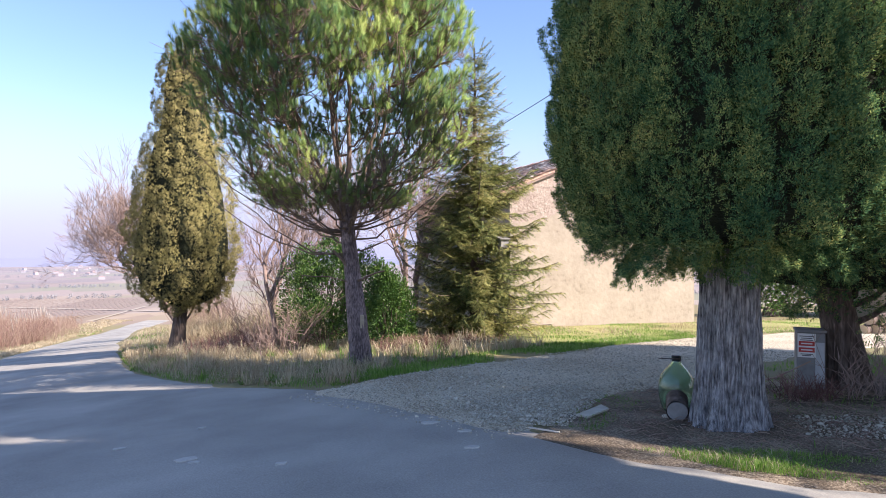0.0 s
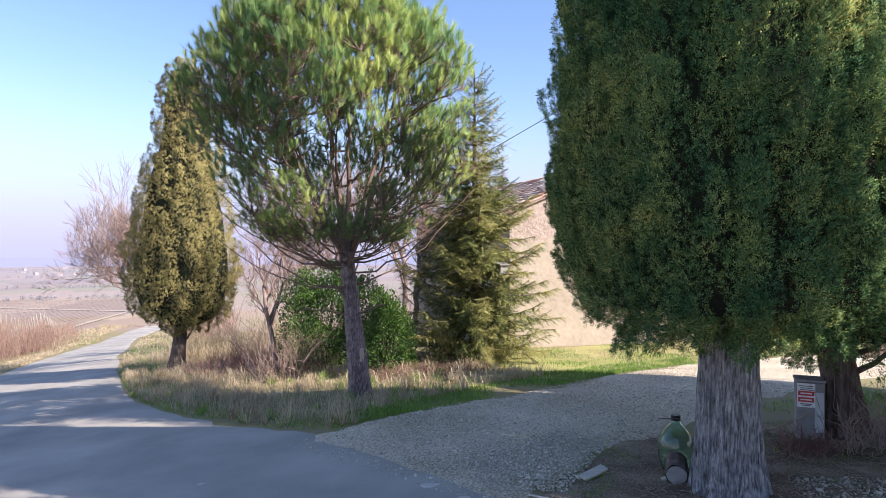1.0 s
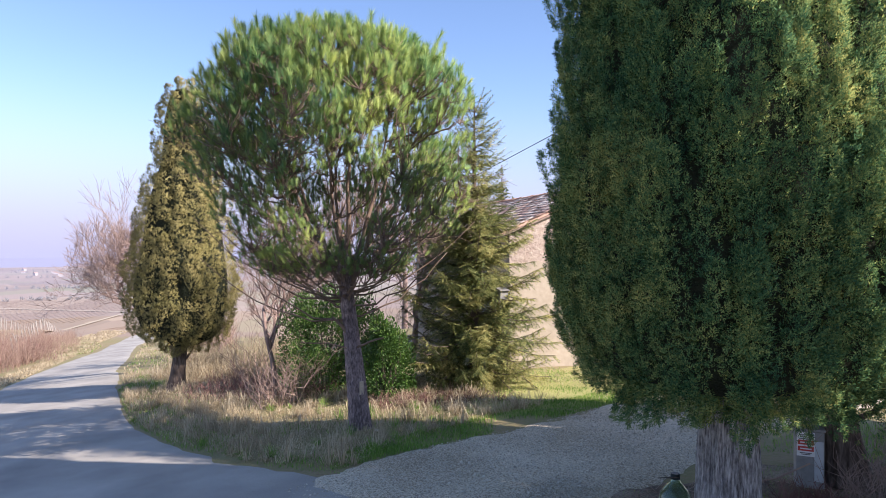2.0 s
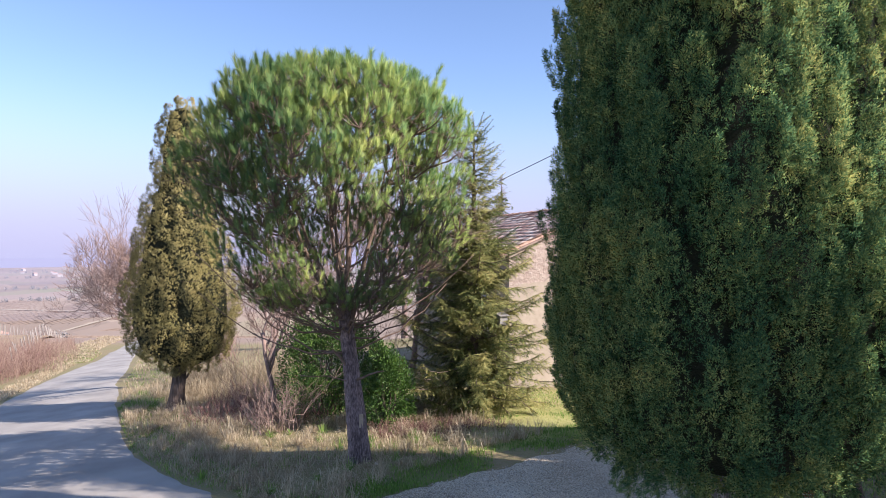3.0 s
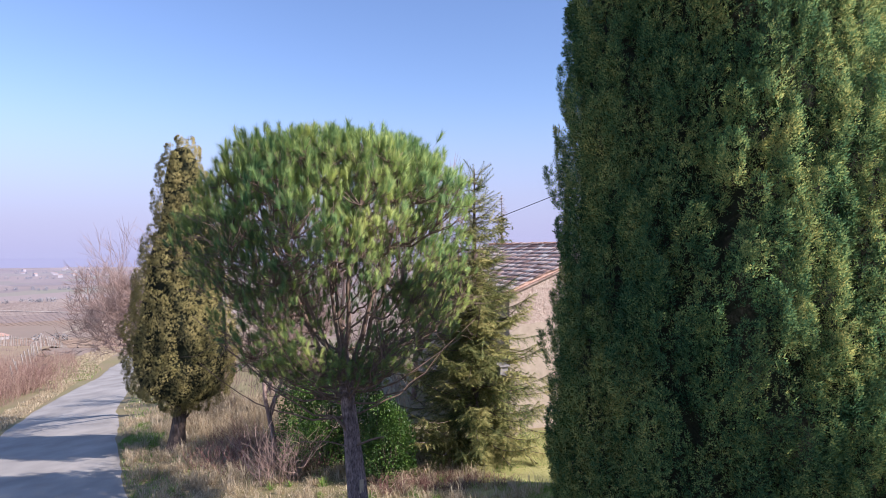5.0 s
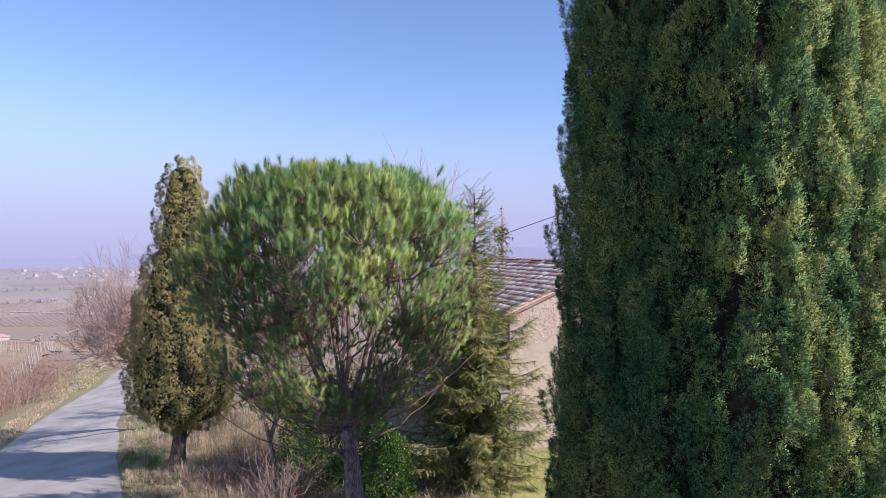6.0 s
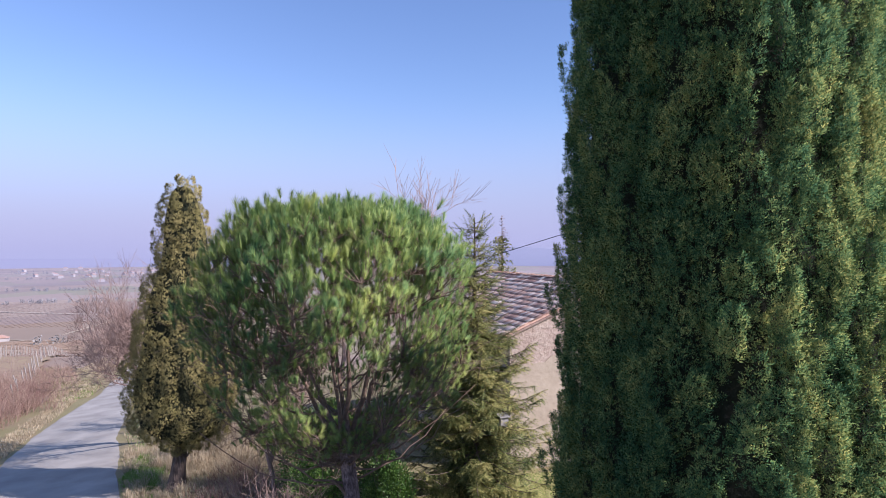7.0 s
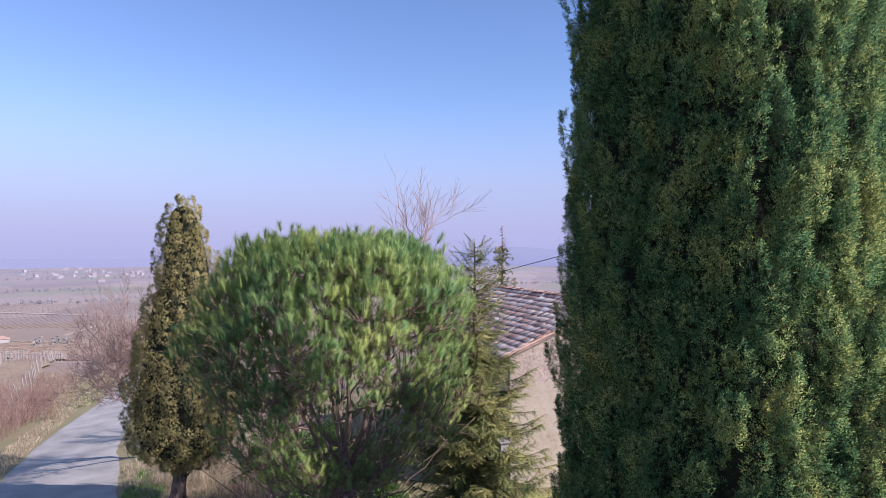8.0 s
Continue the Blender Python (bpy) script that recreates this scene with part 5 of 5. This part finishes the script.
stems("bramble_thicket", 123, [(-9.4, 21.2), (-7.5, 19.6), (-5.2, 18.7), (-3.2, 18.2), (-3.6, 20.5), (-5.5, 23), (-8.5, 25.5)], 520, 0.3, 0.85, 0.007, 1.0, M["bramble"], "tangled reddish bare brambles on the verge", 0.4, 0.5, 4, "brambles")
stems("lane_thicket", 133, [(-17.5, 41), (-22, 53), (-28, 68), (-25, 70), (-18, 54), (-14, 43)], 700, 0.9, 2.4, 0.014, 0.5, M["reed"], "dry pinkish thicket beside the lane", 0.3, 0.3, 3, "thicket")
stems("arching_shrub", 132, [(-5.5, 18.1), (-4.2, 18.0), (-4.0, 18.8), (-5.4, 19.2)], 70, 0.7, 1.5, 0.010, 1.2, M["bare_twig"], "leafless shrub of arching pale stems on the verge", 0.0, 1.0, 4, "shrub")
stems("dry_thicket", 124, [(-12, 27), (-9, 24.5), (-5.5, 21.5), (-4, 22.5), (-5, 27), (-9, 31), (-13, 33)], 1700, 0.5, 1.5, 0.008, 0.6, M["straw"], "tall straw-coloured dry stems behind the verge", 0.3, 0.5, 3, "dry stems")
stems("bare_thicket", 129, [(-15, 36), (-12, 30), (-8.5, 27.5), (-4.5, 24.5), (-0.5, 25.5), (-2.5, 34), (-8, 38)], 170, 1.2, 2.8, 0.010, 0.45, M["bare_twig"], "tall leafless thicket behind the verge", 0.3, 0.3, 4, "thicket")
stems("dark_shrub", 125, [(-23.6, 28), (-24.3, 30.2), (-26.5, 31.5), (-27, 29)], 380, 0.8, 1.5, 0.010, 0.8, M["bare_twig"], "dark leafless shrub at the lane's edge", 0.0, 1.0, 5, "shrub")
stems("dry_shrub", 126, [(5.5, 8.7), (6.8, 8.6), (6.9, 9.2), (5.5, 9.2)], 50, 0.35, 1.0, 0.007, 1.0, M["bare_twig"], "dry leafless stems at the foot of the leaning cypress", 0.0, 1.0, 4, "shrub")
stems("dry_shrub", 127, [(4.6, 8.6), (5.3, 8.4), (5.5, 9.0), (4.8, 9.1)], 100, 0.2, 0.55, 0.006, 1.1, M["bramble"], "low rusty twigs before the meter pillar", 0.0, 1.0, 4, "shrub")
stems("dead_branches", 128, [(-2.6, 16.3), (-0.5, 16.2), (2.2, 16.4), (1.2, 17.6), (-2.4, 17.6)], 700, 0.15, 0.5, 0.006, 1.6, M["bramble"], "low dead twigs and stalks under the fir", 0.3, 0.7, 3, "brush")


def litter():
    """Dead twigs lying on the soil, and loose gravel."""
    rng = np.random.default_rng(131)
    x, y = scatter(rng, BED, 3600)
    n = len(x)
    th, L = rng.random(n) * 6.28, rng.uniform(0.03, 0.22, n)
    a = np.stack([x, y, land(x, y) + 0.033], -1)
    b = a + np.stack([np.cos(th) * L, np.sin(th) * L, rng.uniform(-0.005, 0.05, n)], -1)
    v, f = tubes(curve_between(a, b, 4, 0.03, rng, 0.15), np.linspace(1, 0.5, 4)[None] * rng.uniform(0.002, 0.006, (n, 1)), 3)
    tagged(solid("twig_litter", v, f, M["reed"]), "dead twigs and needles lying on the soil", "litter", kind="stuff")
    poly = [(p[0], p[1]) for p in DRIVE_LEFT[:5]] + [(p[0], p[1]) for p in DRIVE_RIGHT[5::-1]]
    x, y = scatter(rng, poly, 9000)
    x2, y2 = scatter(rng, [(0.5, 7.4), (1.4, 7.2), (2.4, 9.2), (2.0, 10.2), (0.2, 8.6)], 3500)
    x3, y3 = scatter(rng, [(3.9, 6.6), (6, 6.4), (6.5, 7.6), (4.2, 7.7)], 1500)
    x, y = np.concatenate([x, x2, x3]), np.concatenate([y, y2, y3])
    n = len(x)
    bv = np.array([(1, 0, 0), (0, 1, 0), (-1, 0.1, 0), (0.1, -1, 0), (0.15, 0.1, 0.75), (0, 0, -0.5)], float)
    bf = np.array([(0, 1, 4), (1, 2, 4), (2, 3, 4), (3, 0, 4), (1, 0, 5), (2, 1, 5), (3, 2, 5), (0, 3, 5)])
    s = rng.uniform(0.007, 0.02, n) * (1 + 0.8 * (rng.random(n) < 0.08))
    v, f = stamp(bv, bf, np.stack([x, y, land(x, y) + 0.036], -1), np.array([0, 0, 1.0]) + rng.normal(0, 0.35, (n, 3)), rng.random(n) * 6.3, s)
    tagged(solid("loose_gravel", v, f, M["stone_chip"]), "loose pale gravel chips", "gravel", kind="stuff")


litter()


# ---- small things by the big cypress ----
def demijohn():
    x, y = 2.95, 8.0
    z = g(x, y) + 0.03
    thing = base("demijohn", (x, y, z), "large green glass demijohn with a black cap on the soil", "demijohn")
    prof = [(0.02, 0.0), (0.13, 0.0), (0.165, 0.02), (0.195, 0.10), (0.213, 0.2), (0.218, 0.28), (0.21, 0.36), (0.185, 0.44), (0.14, 0.51), (0.095, 0.56), (0.062, 0.60), (0.05, 0.635), (0.048, 0.67)]
    shell = prof + [(max(r - 0.007, 0.005), h + (0.008 if h < 0.05 else 0)) for r, h in prof[::-1]]
    part("bottle", turned(shell, 48), M["green_glass"], thing, "", True)
    part("cap", turned([(0.056, 0.63), (0.058, 0.64), (0.058, 0.69), (0.05, 0.70)], 24), M["cap_plastic"], thing, "black screw cap")
    v, f = tubes(np.array([[(0.02, -0.05, 0.665), (-0.1, -0.08, 0.672), (-0.25, -0.1, 0.678)]]), np.array([[0.008, 0.007, 0.005]]), 6)
    solid("stick", v, f, M["dark_bark"], thing, "thin stick tied to the neck")


demijohn()


def log(a, b, r, label, bark, seed, end="cut_wood"):
    rng = np.random.default_rng(seed)
    a, b = np.array(a), np.array(b)
    thing = base("log", tuple(a), label, "log", "cut logs")
    k = np.linspace(0, 1, 12)[:, None]
    P = (b - a) * k
    v, f = tubes(P[None], np.full((1, 12), r), 28)
    v = v + (lumps(v * 14 + seed)[:, None] - 0.5) * 0.03
    solid("bark", v, f, bark, thing, "", True)
    d = unit(b - a)
    for s in (a * 0 - d * 0.004, (b - a) + d * 0.004):
        P = np.stack([s - d * 0.004, s + d * 0.004])
        v, f = tubes(P[None], np.full((1, 2), r * 0.93), 24)
        n = 24
        f = np.concatenate([f, np.array([[0, i + 1, i] for i in range(1, n - 1)])])
        solid("cut_end", v, f, M[end], thing, "weathered sawn end")
    return thing


zb = g(2.9, 7.7) + 0.03
log((2.76, 7.45, zb + 0.12), (2.86, 7.74, zb + 0.2), 0.125, "short grey weathered log leaning against the demijohn", M["dark_bark"], 3, "concrete")
for k, (dx, dz) in enumerate(((0, 0.16), (0.36, 0.17), (0.18, 0.46), (0.75, 0.16), (0.56, 0.45))):
    log((13.0 + dx, 19.6, g(13, 20) + dz), (14.1 + dx, 20.3, g(13, 20) + dz), 0.16, "weathered log in a pile at the yard's edge", M["dark_bark"], 10 + k)


def board(place, size, turn, tilt, label, mat):
    bm = box(size, (0, 0, 0), turn, 0.006, tilt)
    ob = part("board", bm, mat)
    ob.location = place
    return tagged(ob, label, "board", "scrap boards")


board((1.86, 7.78, g(1.86, 7.78) + 0.075), (0.42, 0.12, 0.03), 38, (12, -6), "pale broken board lying on the soil", M["pale_board"])
board((1.73, 7.72, g(1.73, 7.72) + 0.05), (0.2, 0.07, 0.03), 20, (0, 0), "small offcut of pale board on the soil", M["pale_board"])
board((1.12, 7.0, g(1.12, 7.0) + 0.048), (0.36, 0.035, 0.015), -32, (0, 0), "thin pale lath at the edge of the asphalt", M["pale_board"])


def rocks():
    rng = np.random.default_rng(141)
    for x, y, s in ((2.68, 7.62, 0.055), (2.75, 7.5, 0.035), (1.05, 7.75, 0.05), (1.2, 7.85, 0.04), (0.95, 7.6, 0.04), (1.35, 8.0, 0.035), (4.3, 7.2, 0.06), (4.6, 6.9, 0.04), (4.9, 7.1, 0.05), (3.9, 6.75, 0.04), (5.3, 6.7, 0.05), (-1.45, 13.9, 0.06)):
        bm = bmesh.new()
        bmesh.ops.create_icosphere(bm, subdivisions=2, radius=s * 0.65)
        for vtx in bm.verts:
            q = float(lumps(np.array(vtx.co) / s * 1.3 + x * 7))
            vtx.co = vtx.co * (0.65 + 0.7 * q)
            vtx.co.z *= 0.65
        ob = part("stone", bm, M["stone_chip"], None, "", False)
        ob.location = (x, y, g(x, y) + 0.03 + s * 0.2)
        ob.rotation_euler = (0, 0, rng.random() * 6)
        tagged(ob, "pale loose stone on the soil", "stone", "loose stones")


rocks()


def meter_pillar():
    x, y = 5.62, 9.7
    z = g(x, y) - 0.05
    thing = base("meter_pillar", (x, y, z), "grey concrete meter pillar with a red and white sign", "pillar")
    thing.rotation_euler = (0, 0, radians(-24))
    part("pillar_body", box((0.38, 0.36, 0.94), (0, 0, 0.47), 0, 0.02), M["concrete"], thing)
    part("cap", box((0.41, 0.39, 0.04), (0, 0, 0.965), 0, 0.012), M["concrete"], thing)
    part("door", box((0.12, 0.015, 0.6), (0.115, -0.186, 0.5), 0, 0.004), M["grey_paint"], thing, "grey metal meter door")
    sign = part("sign", box((0.24, 0.01, 0.36), (-0.06, -0.20, 0.75), 0, 0.003), M["white_panel"], thing, "white sign with red bands")
    part("red_band", box((0.21, 0.004, 0.07), (-0.06, -0.207, 0.78), 0, 0), M["red_print"], sign)
    part("red_band", box((0.21, 0.004, 0.07), (-0.06, -0.207, 0.685), 0, 0), M["red_print"], sign)
    for k, (w, h) in enumerate(((0.19, 0.89), (0.15, 0.86), (0.17, 0.832), (0.16, 0.62), (0.12, 0.60))):
        part("text_bar", box((w, 0.004, 0.012), (-0.06, -0.207, h), 0, 0), M["dark_print"], sign)
    for h in (0.78, 0.685):
        part("text_bar", box((0.15, 0.004, 0.018), (-0.06, -0.2115, h), 0, 0), M["white_panel"], sign)


meter_pillar()
v, f = tubes(np.array([[(4.35, 9.6, g(4.35, 9.6) + 0.06), (4.9, 9.3, g(4.9, 9.3) + 0.25), (5.35, 9.2, g(5.4, 9.2) + 0.5)]]), np.array([[0.016, 0.014, 0.01]]), 6)
tagged(solid("fallen_stick", v, f, M["reed"]), "pale stick leaning against the meter pillar", "stick")


def nest_box():
    thing = base("nest_box", (1.75, 18.45, 2.02), "small pale wooden box hanging among the fir branches", "nest box")
    part("box_body", box((0.26, 0.2, 0.3), (0, 0, 0.15), 25, 0.008), M["concrete"], thing)
    part("lid", box((0.34, 0.3, 0.025), (0, -0.02, 0.32), 25, 0.005, (14, 0)), M["concrete"], thing, "sloping grey lid")


nest_box()


def yard_end():
    """Far right end of the yard: hedge, outbuilding and a blue tub."""
    leafy_bush("hedge_bush", 151, [(14.5, 29.5, -0.2, 1.6, 1.5), (17.0, 29.8, -0.2, 1.6, 1.7), (19.5, 30, -0.2, 1.6, 1.6)], 6000, 0.16, M["laurel_leaf"], "dark evergreen hedge at the end of the yard", "hedge")
    thing = base("outbuilding", (22.5, 29.5, g(22, 29)), "low pale plastered outbuilding at the end of the yard", "outbuilding")
    part("wall", box((6.5, 4, 2.6), (0, 0, 1.2), 0, 0.02), M["plaster"], thing)
    part("roof", box((7.0, 4.6, 0.14), (0, 0, 2.6), 0, 0.02, (6, 0)), M["roof_tile_field"], thing)
    part("door", box((1.0, 0.06, 2.0), (-2.0, -2.02, 1.0), 0, 0.01), M["old_wood"], thing)
    tub = part("tub", turned([(0.27, 0), (0.29, 0.02), (0.29, 0.15), (0.305, 0.17), (0.29, 0.19), (0.29, 0.32), (0.305, 0.34), (0.29, 0.36), (0.29, 0.43), (0.26, 0.45)], 28), M["blue_plastic"], None, "", True)
    tub.location = (13.2, 28.0, g(13.2, 28) + 0.03)
    tagged(tub, "low blue plastic tub standing before the hedge", "tub")


yard_end()


def road_marks():
    rng = np.random.default_rng(161)
    for x, y, r in ((-2.75, 6.75, 0.085), (-2.6, 6.6, 0.04), (-1.6, 6.25, 0.045), (-0.15, 7.6, 0.07), (0.25, 7.1, 0.05), (-3.9, 7.6, 0.05), (-3.2, 8.4, 0.035), (0.3, 6.4, 0.05)):
        n = 22
        th = np.arange(n) * 2 * math.pi / n
        rr = r * (0.55 + 0.8 * lumps(np.stack([np.cos(th) * 1.5 + x * 5, np.sin(th) * 1.5, th * 0], -1)))
        px, py = x + rr * np.cos(th) * 1.5, y + rr * np.sin(th)
        v = np.concatenate([np.stack([px, py, land(px, py) + 0.048], -1), [[x, y, g(x, y) + 0.050]], np.stack([px * 1.0, py, land(px, py) + 0.03], -1)])
        f = [(i, (i + 1) % n, n) for i in range(n)] + [(i, n + 1 + i, (i + 1) % n) for i in range(n)] + [((i + 1) % n, n + 1 + i, n + 1 + (i + 1) % n) for i in range(n)]
        tagged(solid("asphalt_patch", v, np.array(f), M["asphalt_patch"]), "small pale worn patch in the asphalt", "road patch", kind="structure")


road_marks()


# ---- vineyard and valley ----
def vineyard():
    rng = np.random.default_rng(171)
    head = base("vineyard", (-35, 51.5, g(-35, 51.5)), "vineyard rows with pale posts below the lane", "vineyard")
    o = np.array([-35, 51.5, g(-35, 51.5)])
    post_v, post_f = tubes(np.array([[(0, 0, -0.3), (0.0, 0, 0.9), (0.0, 0, 1.9)]]), np.array([[0.06, 0.06, 0.05]]), 6)
    lean = mesh_data("post", post_v, post_f, M["vine_post"])
    d, e = np.array([-0.487, 0.873]), np.array([-0.873, -0.487])
    pv, cv = [], []
    count = 0
    for i in range(46):
        p = np.array([-34.2, 50.5]) + d * i * 3.0
        for j in range(22):
            q = p + e * (j * 5.0) + rng.normal(0, 0.12, 2)
            z = float(land(q[0], q[1]))
            if count < 290 and j < 10 and i < 29:
                ob = new("post", lean)
                ob.parent = head
                ob.location = (q[0] - o[0], q[1] - o[1], z - o[2])
                ob.rotation_euler = (rng.normal(0, 0.04), (-0.2 if j == 0 else 0.0) + rng.normal(0, 0.04), 0)
                count += 1
            else:
                pv.append((post_v + np.array([q[0] - o[0], q[1] - o[1], z - o[2]]), post_f))
        n = 60
        s = rng.uniform(0, 105, n)
        q = p[None] + e[None] * s[:, None]
        a = np.stack([q[:, 0], q[:, 1], land(q[:, 0], q[:, 1])], -1) - o
        b = a + np.stack([rng.normal(0, 0.25, n), rng.normal(0, 0.25, n), rng.uniform(0.9, 1.8, n)], -1)
        cv.append(tubes(curve_between(a, b, 4, 0, rng, 0.2), np.linspace(0.03, 0.012, 4)[None] * np.ones((n, 1)), 3))
    v, f = joined(pv)
    tagged(solid("post_rows", v, f, M["vine_post"], head), "far vineyard posts", kind="stuff")
    v, f = joined(cv)
    tagged(solid("vine_cane_rows", v, f, M["vine_cane"], head), "leafless vine canes", kind="stuff")


vineyard()


def far_vines():
    """Plots of bare vine rows on the slope and the plain below the lane."""
    rng = np.random.default_rng(191)
    for x0, y0, turn, rows, length, gap in ((-75, 130, 2.05, 40, 150, 3.0), (-150, 290, 1.2, 50, 190, 4.0), (-260, 340, 2.5, 46, 220, 4.5), (-330, 560, 1.7, 40, 260, 6.0)):
        d = np.array([math.cos(turn), math.sin(turn)])
        e = np.array([-d[1], d[0]])
        s = np.linspace(0, length, 60)
        P = []
        for i in range(rows):
            q = np.array([x0, y0]) + e[None] * i * gap + d[None] * s[:, None]
            P.append(np.stack([q[:, 0], q[:, 1], land(q[:, 0], q[:, 1]) + 0.5 + rng.normal(0, 0.12, 60)], -1))
        v, f = tubes(np.array(P), rng.uniform(0.12, 0.3, (rows, 60)), 3)
        tagged(solid("far_vine_rows", v, f, M["far_vine"]), "rows of bare brown vines in the valley", "vineyard", kind="stuff")


far_vines()


def valley():
    rng = np.random.default_rng(181)
    # lines of trees and hedges across the plain
    pts = []
    for y0, x0, x1, n in ((760, -640, -420, 60), (1000, -760, -380, 90), (1350, -1150, -560, 110), (1650, -1400, -300, 150), (800, 60, 400, 100), (1250, 100, 700, 120), (1800, -1500, 900, 200), (430, -262, -256, 3)):
        x = rng.uniform(x0, x1, n)
        pts.append(np.stack([x, y0 + rng.normal(0, 9, n) + 0.35 * (x - x0), np.full(n, y0)], -1))
    p = np.concatenate(pts)
    m = len(p)
    s = rng.uniform(1.5, 3.8, m)
    bv = np.random.default_rng(3).normal(0, 0.42, (54, 3)) * np.array([1, 1, 1.15])
    blob_v, blob_f = [], []
    for k in range(54):
        c = bv[k] + np.array([0, 0, 0.85])
        n = len(blob_v)
        w = rng.normal(0, 0.2, (3, 3))
        blob_v += [c + w[0], c + w[1], c + w[2]]
        blob_f.append((n, n + 1, n + 2))
    v, f = stamp(np.array(blob_v), np.array(blob_f), np.stack([p[:, 0], p[:, 1], land(p[:, 0], p[:, 1])], -1), np.tile([0.0, 0.001, 1.0], (m, 1)), rng.random(m) * 6.3, s)
    tagged(solid("far_trees", v, f, M["hazed_far_wood"]), "rows of far trees, haze painted into their pale colour", "far trees", kind="stuff")
    # pale farm tracks between the plots
    for pts, wide in (([(-60, 150), (-150, 215), (-260, 250)], 3.0), ([(-90, 235), (-190, 330), (-330, 400)], 4.0), ([(-150, 420), (-330, 470), (-560, 480)], 5.0), ([(-330, 300), (-300, 480), (-330, 700)], 4.0), ([(-260, 640), (-520, 700), (-800, 690)], 7.0)):
        p = resample(pts, 80)
        side = unit(np.stack([-np.gradient(p[:, 1]), np.gradient(p[:, 0])], -1)) * wide / 2
        q = np.stack([p - side, p, p + side], 1)
        z = land(q[..., 0], q[..., 1]) + 0.6
        tagged(solid("farm_track", np.concatenate([q, z[..., None]], -1).reshape(-1, 3), grid_faces(80, 3), M["far_track"], None, "", True), "pale earth track between the vineyard plots", "track", kind="structure")
    # scattered farmhouses and a village
    for k in range(46):
        if k < 26:
            y = rng.uniform(1500, 2000)
            x = -y * rng.uniform(0.44, 0.62)
        elif k < 44:
            y = rng.uniform(1300, 2400)
            x = -y * rng.uniform(0.5, 0.9)
        else:
            x, y = (-318, 455) if k == 44 else (-330, 462)
        w, d, h = rng.uniform(6, 13), rng.uniform(6, 9), rng.uniform(3.5, 7)
        if k >= 44:
            w, d, h = 10, 7, 2.6
        thing = base("far_house", (x, y, g(x, y)), "small pale far-off farmhouse in the valley", "house", "far houses")
        thing.rotation_euler = (0, 0, rng.uniform(-0.6, 0.6))
        part("wall", box((w, d, h), (0, 0, h / 2), 0, 0), M["far_wall"], thing)
        bm = bmesh.new()
        q = [[bm.verts.new((sx, yy, zz)) for sx, zz in ((-w / 2 - 0.4, h), (w / 2 + 0.4, h), (0, h + w * 0.2))] for yy in (-d / 2 - 0.4, d / 2 + 0.4)]
        bm.faces.new(q[0])
        bm.faces.new(q[1][::-1])
        for i in range(3):
            bm.faces.new((q[0][i], q[1][i], q[1][(i + 1) % 3], q[0][(i + 1) % 3]))
        part("roof", bm, M["far_roof"], thing)
    # ranges on the horizon, their blue haze painted as emission
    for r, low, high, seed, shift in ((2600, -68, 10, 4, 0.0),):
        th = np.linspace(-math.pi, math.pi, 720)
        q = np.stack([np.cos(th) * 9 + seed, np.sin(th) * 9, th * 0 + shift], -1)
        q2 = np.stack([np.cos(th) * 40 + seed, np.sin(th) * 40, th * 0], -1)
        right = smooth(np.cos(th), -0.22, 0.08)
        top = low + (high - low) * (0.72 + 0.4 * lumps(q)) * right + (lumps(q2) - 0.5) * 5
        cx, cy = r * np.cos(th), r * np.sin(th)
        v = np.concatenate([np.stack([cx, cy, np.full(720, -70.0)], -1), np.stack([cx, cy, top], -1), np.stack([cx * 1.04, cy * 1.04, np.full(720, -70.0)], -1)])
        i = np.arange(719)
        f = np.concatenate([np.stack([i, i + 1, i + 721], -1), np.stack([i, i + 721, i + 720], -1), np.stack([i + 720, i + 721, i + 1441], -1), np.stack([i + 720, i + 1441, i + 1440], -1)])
        tagged(solid("backdrop", v, f, M["far_hills_glow"], None, "", True), "hills on the horizon, their pale blue haze painted as glow", "hills", kind="structure")


valley()


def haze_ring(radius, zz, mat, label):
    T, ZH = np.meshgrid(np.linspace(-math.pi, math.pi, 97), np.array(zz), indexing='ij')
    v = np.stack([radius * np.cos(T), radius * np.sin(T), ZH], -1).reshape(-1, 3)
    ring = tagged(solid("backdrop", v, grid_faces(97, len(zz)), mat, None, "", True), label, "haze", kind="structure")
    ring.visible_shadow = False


# nested glowing rings, added to stand in for haze with distance
haze_ring(2700, (-75.0, 100.0, 300.0, 780.0), M["haze_glow"], "glowing see-through ring, painted as lavender winter haze over the plain")
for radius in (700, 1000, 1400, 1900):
    haze_ring(radius, (-75.0, -40.0, 0.0, 62.0), M["haze_glow_veil"], "thin glowing ring, painted as winter haze over the far plain")
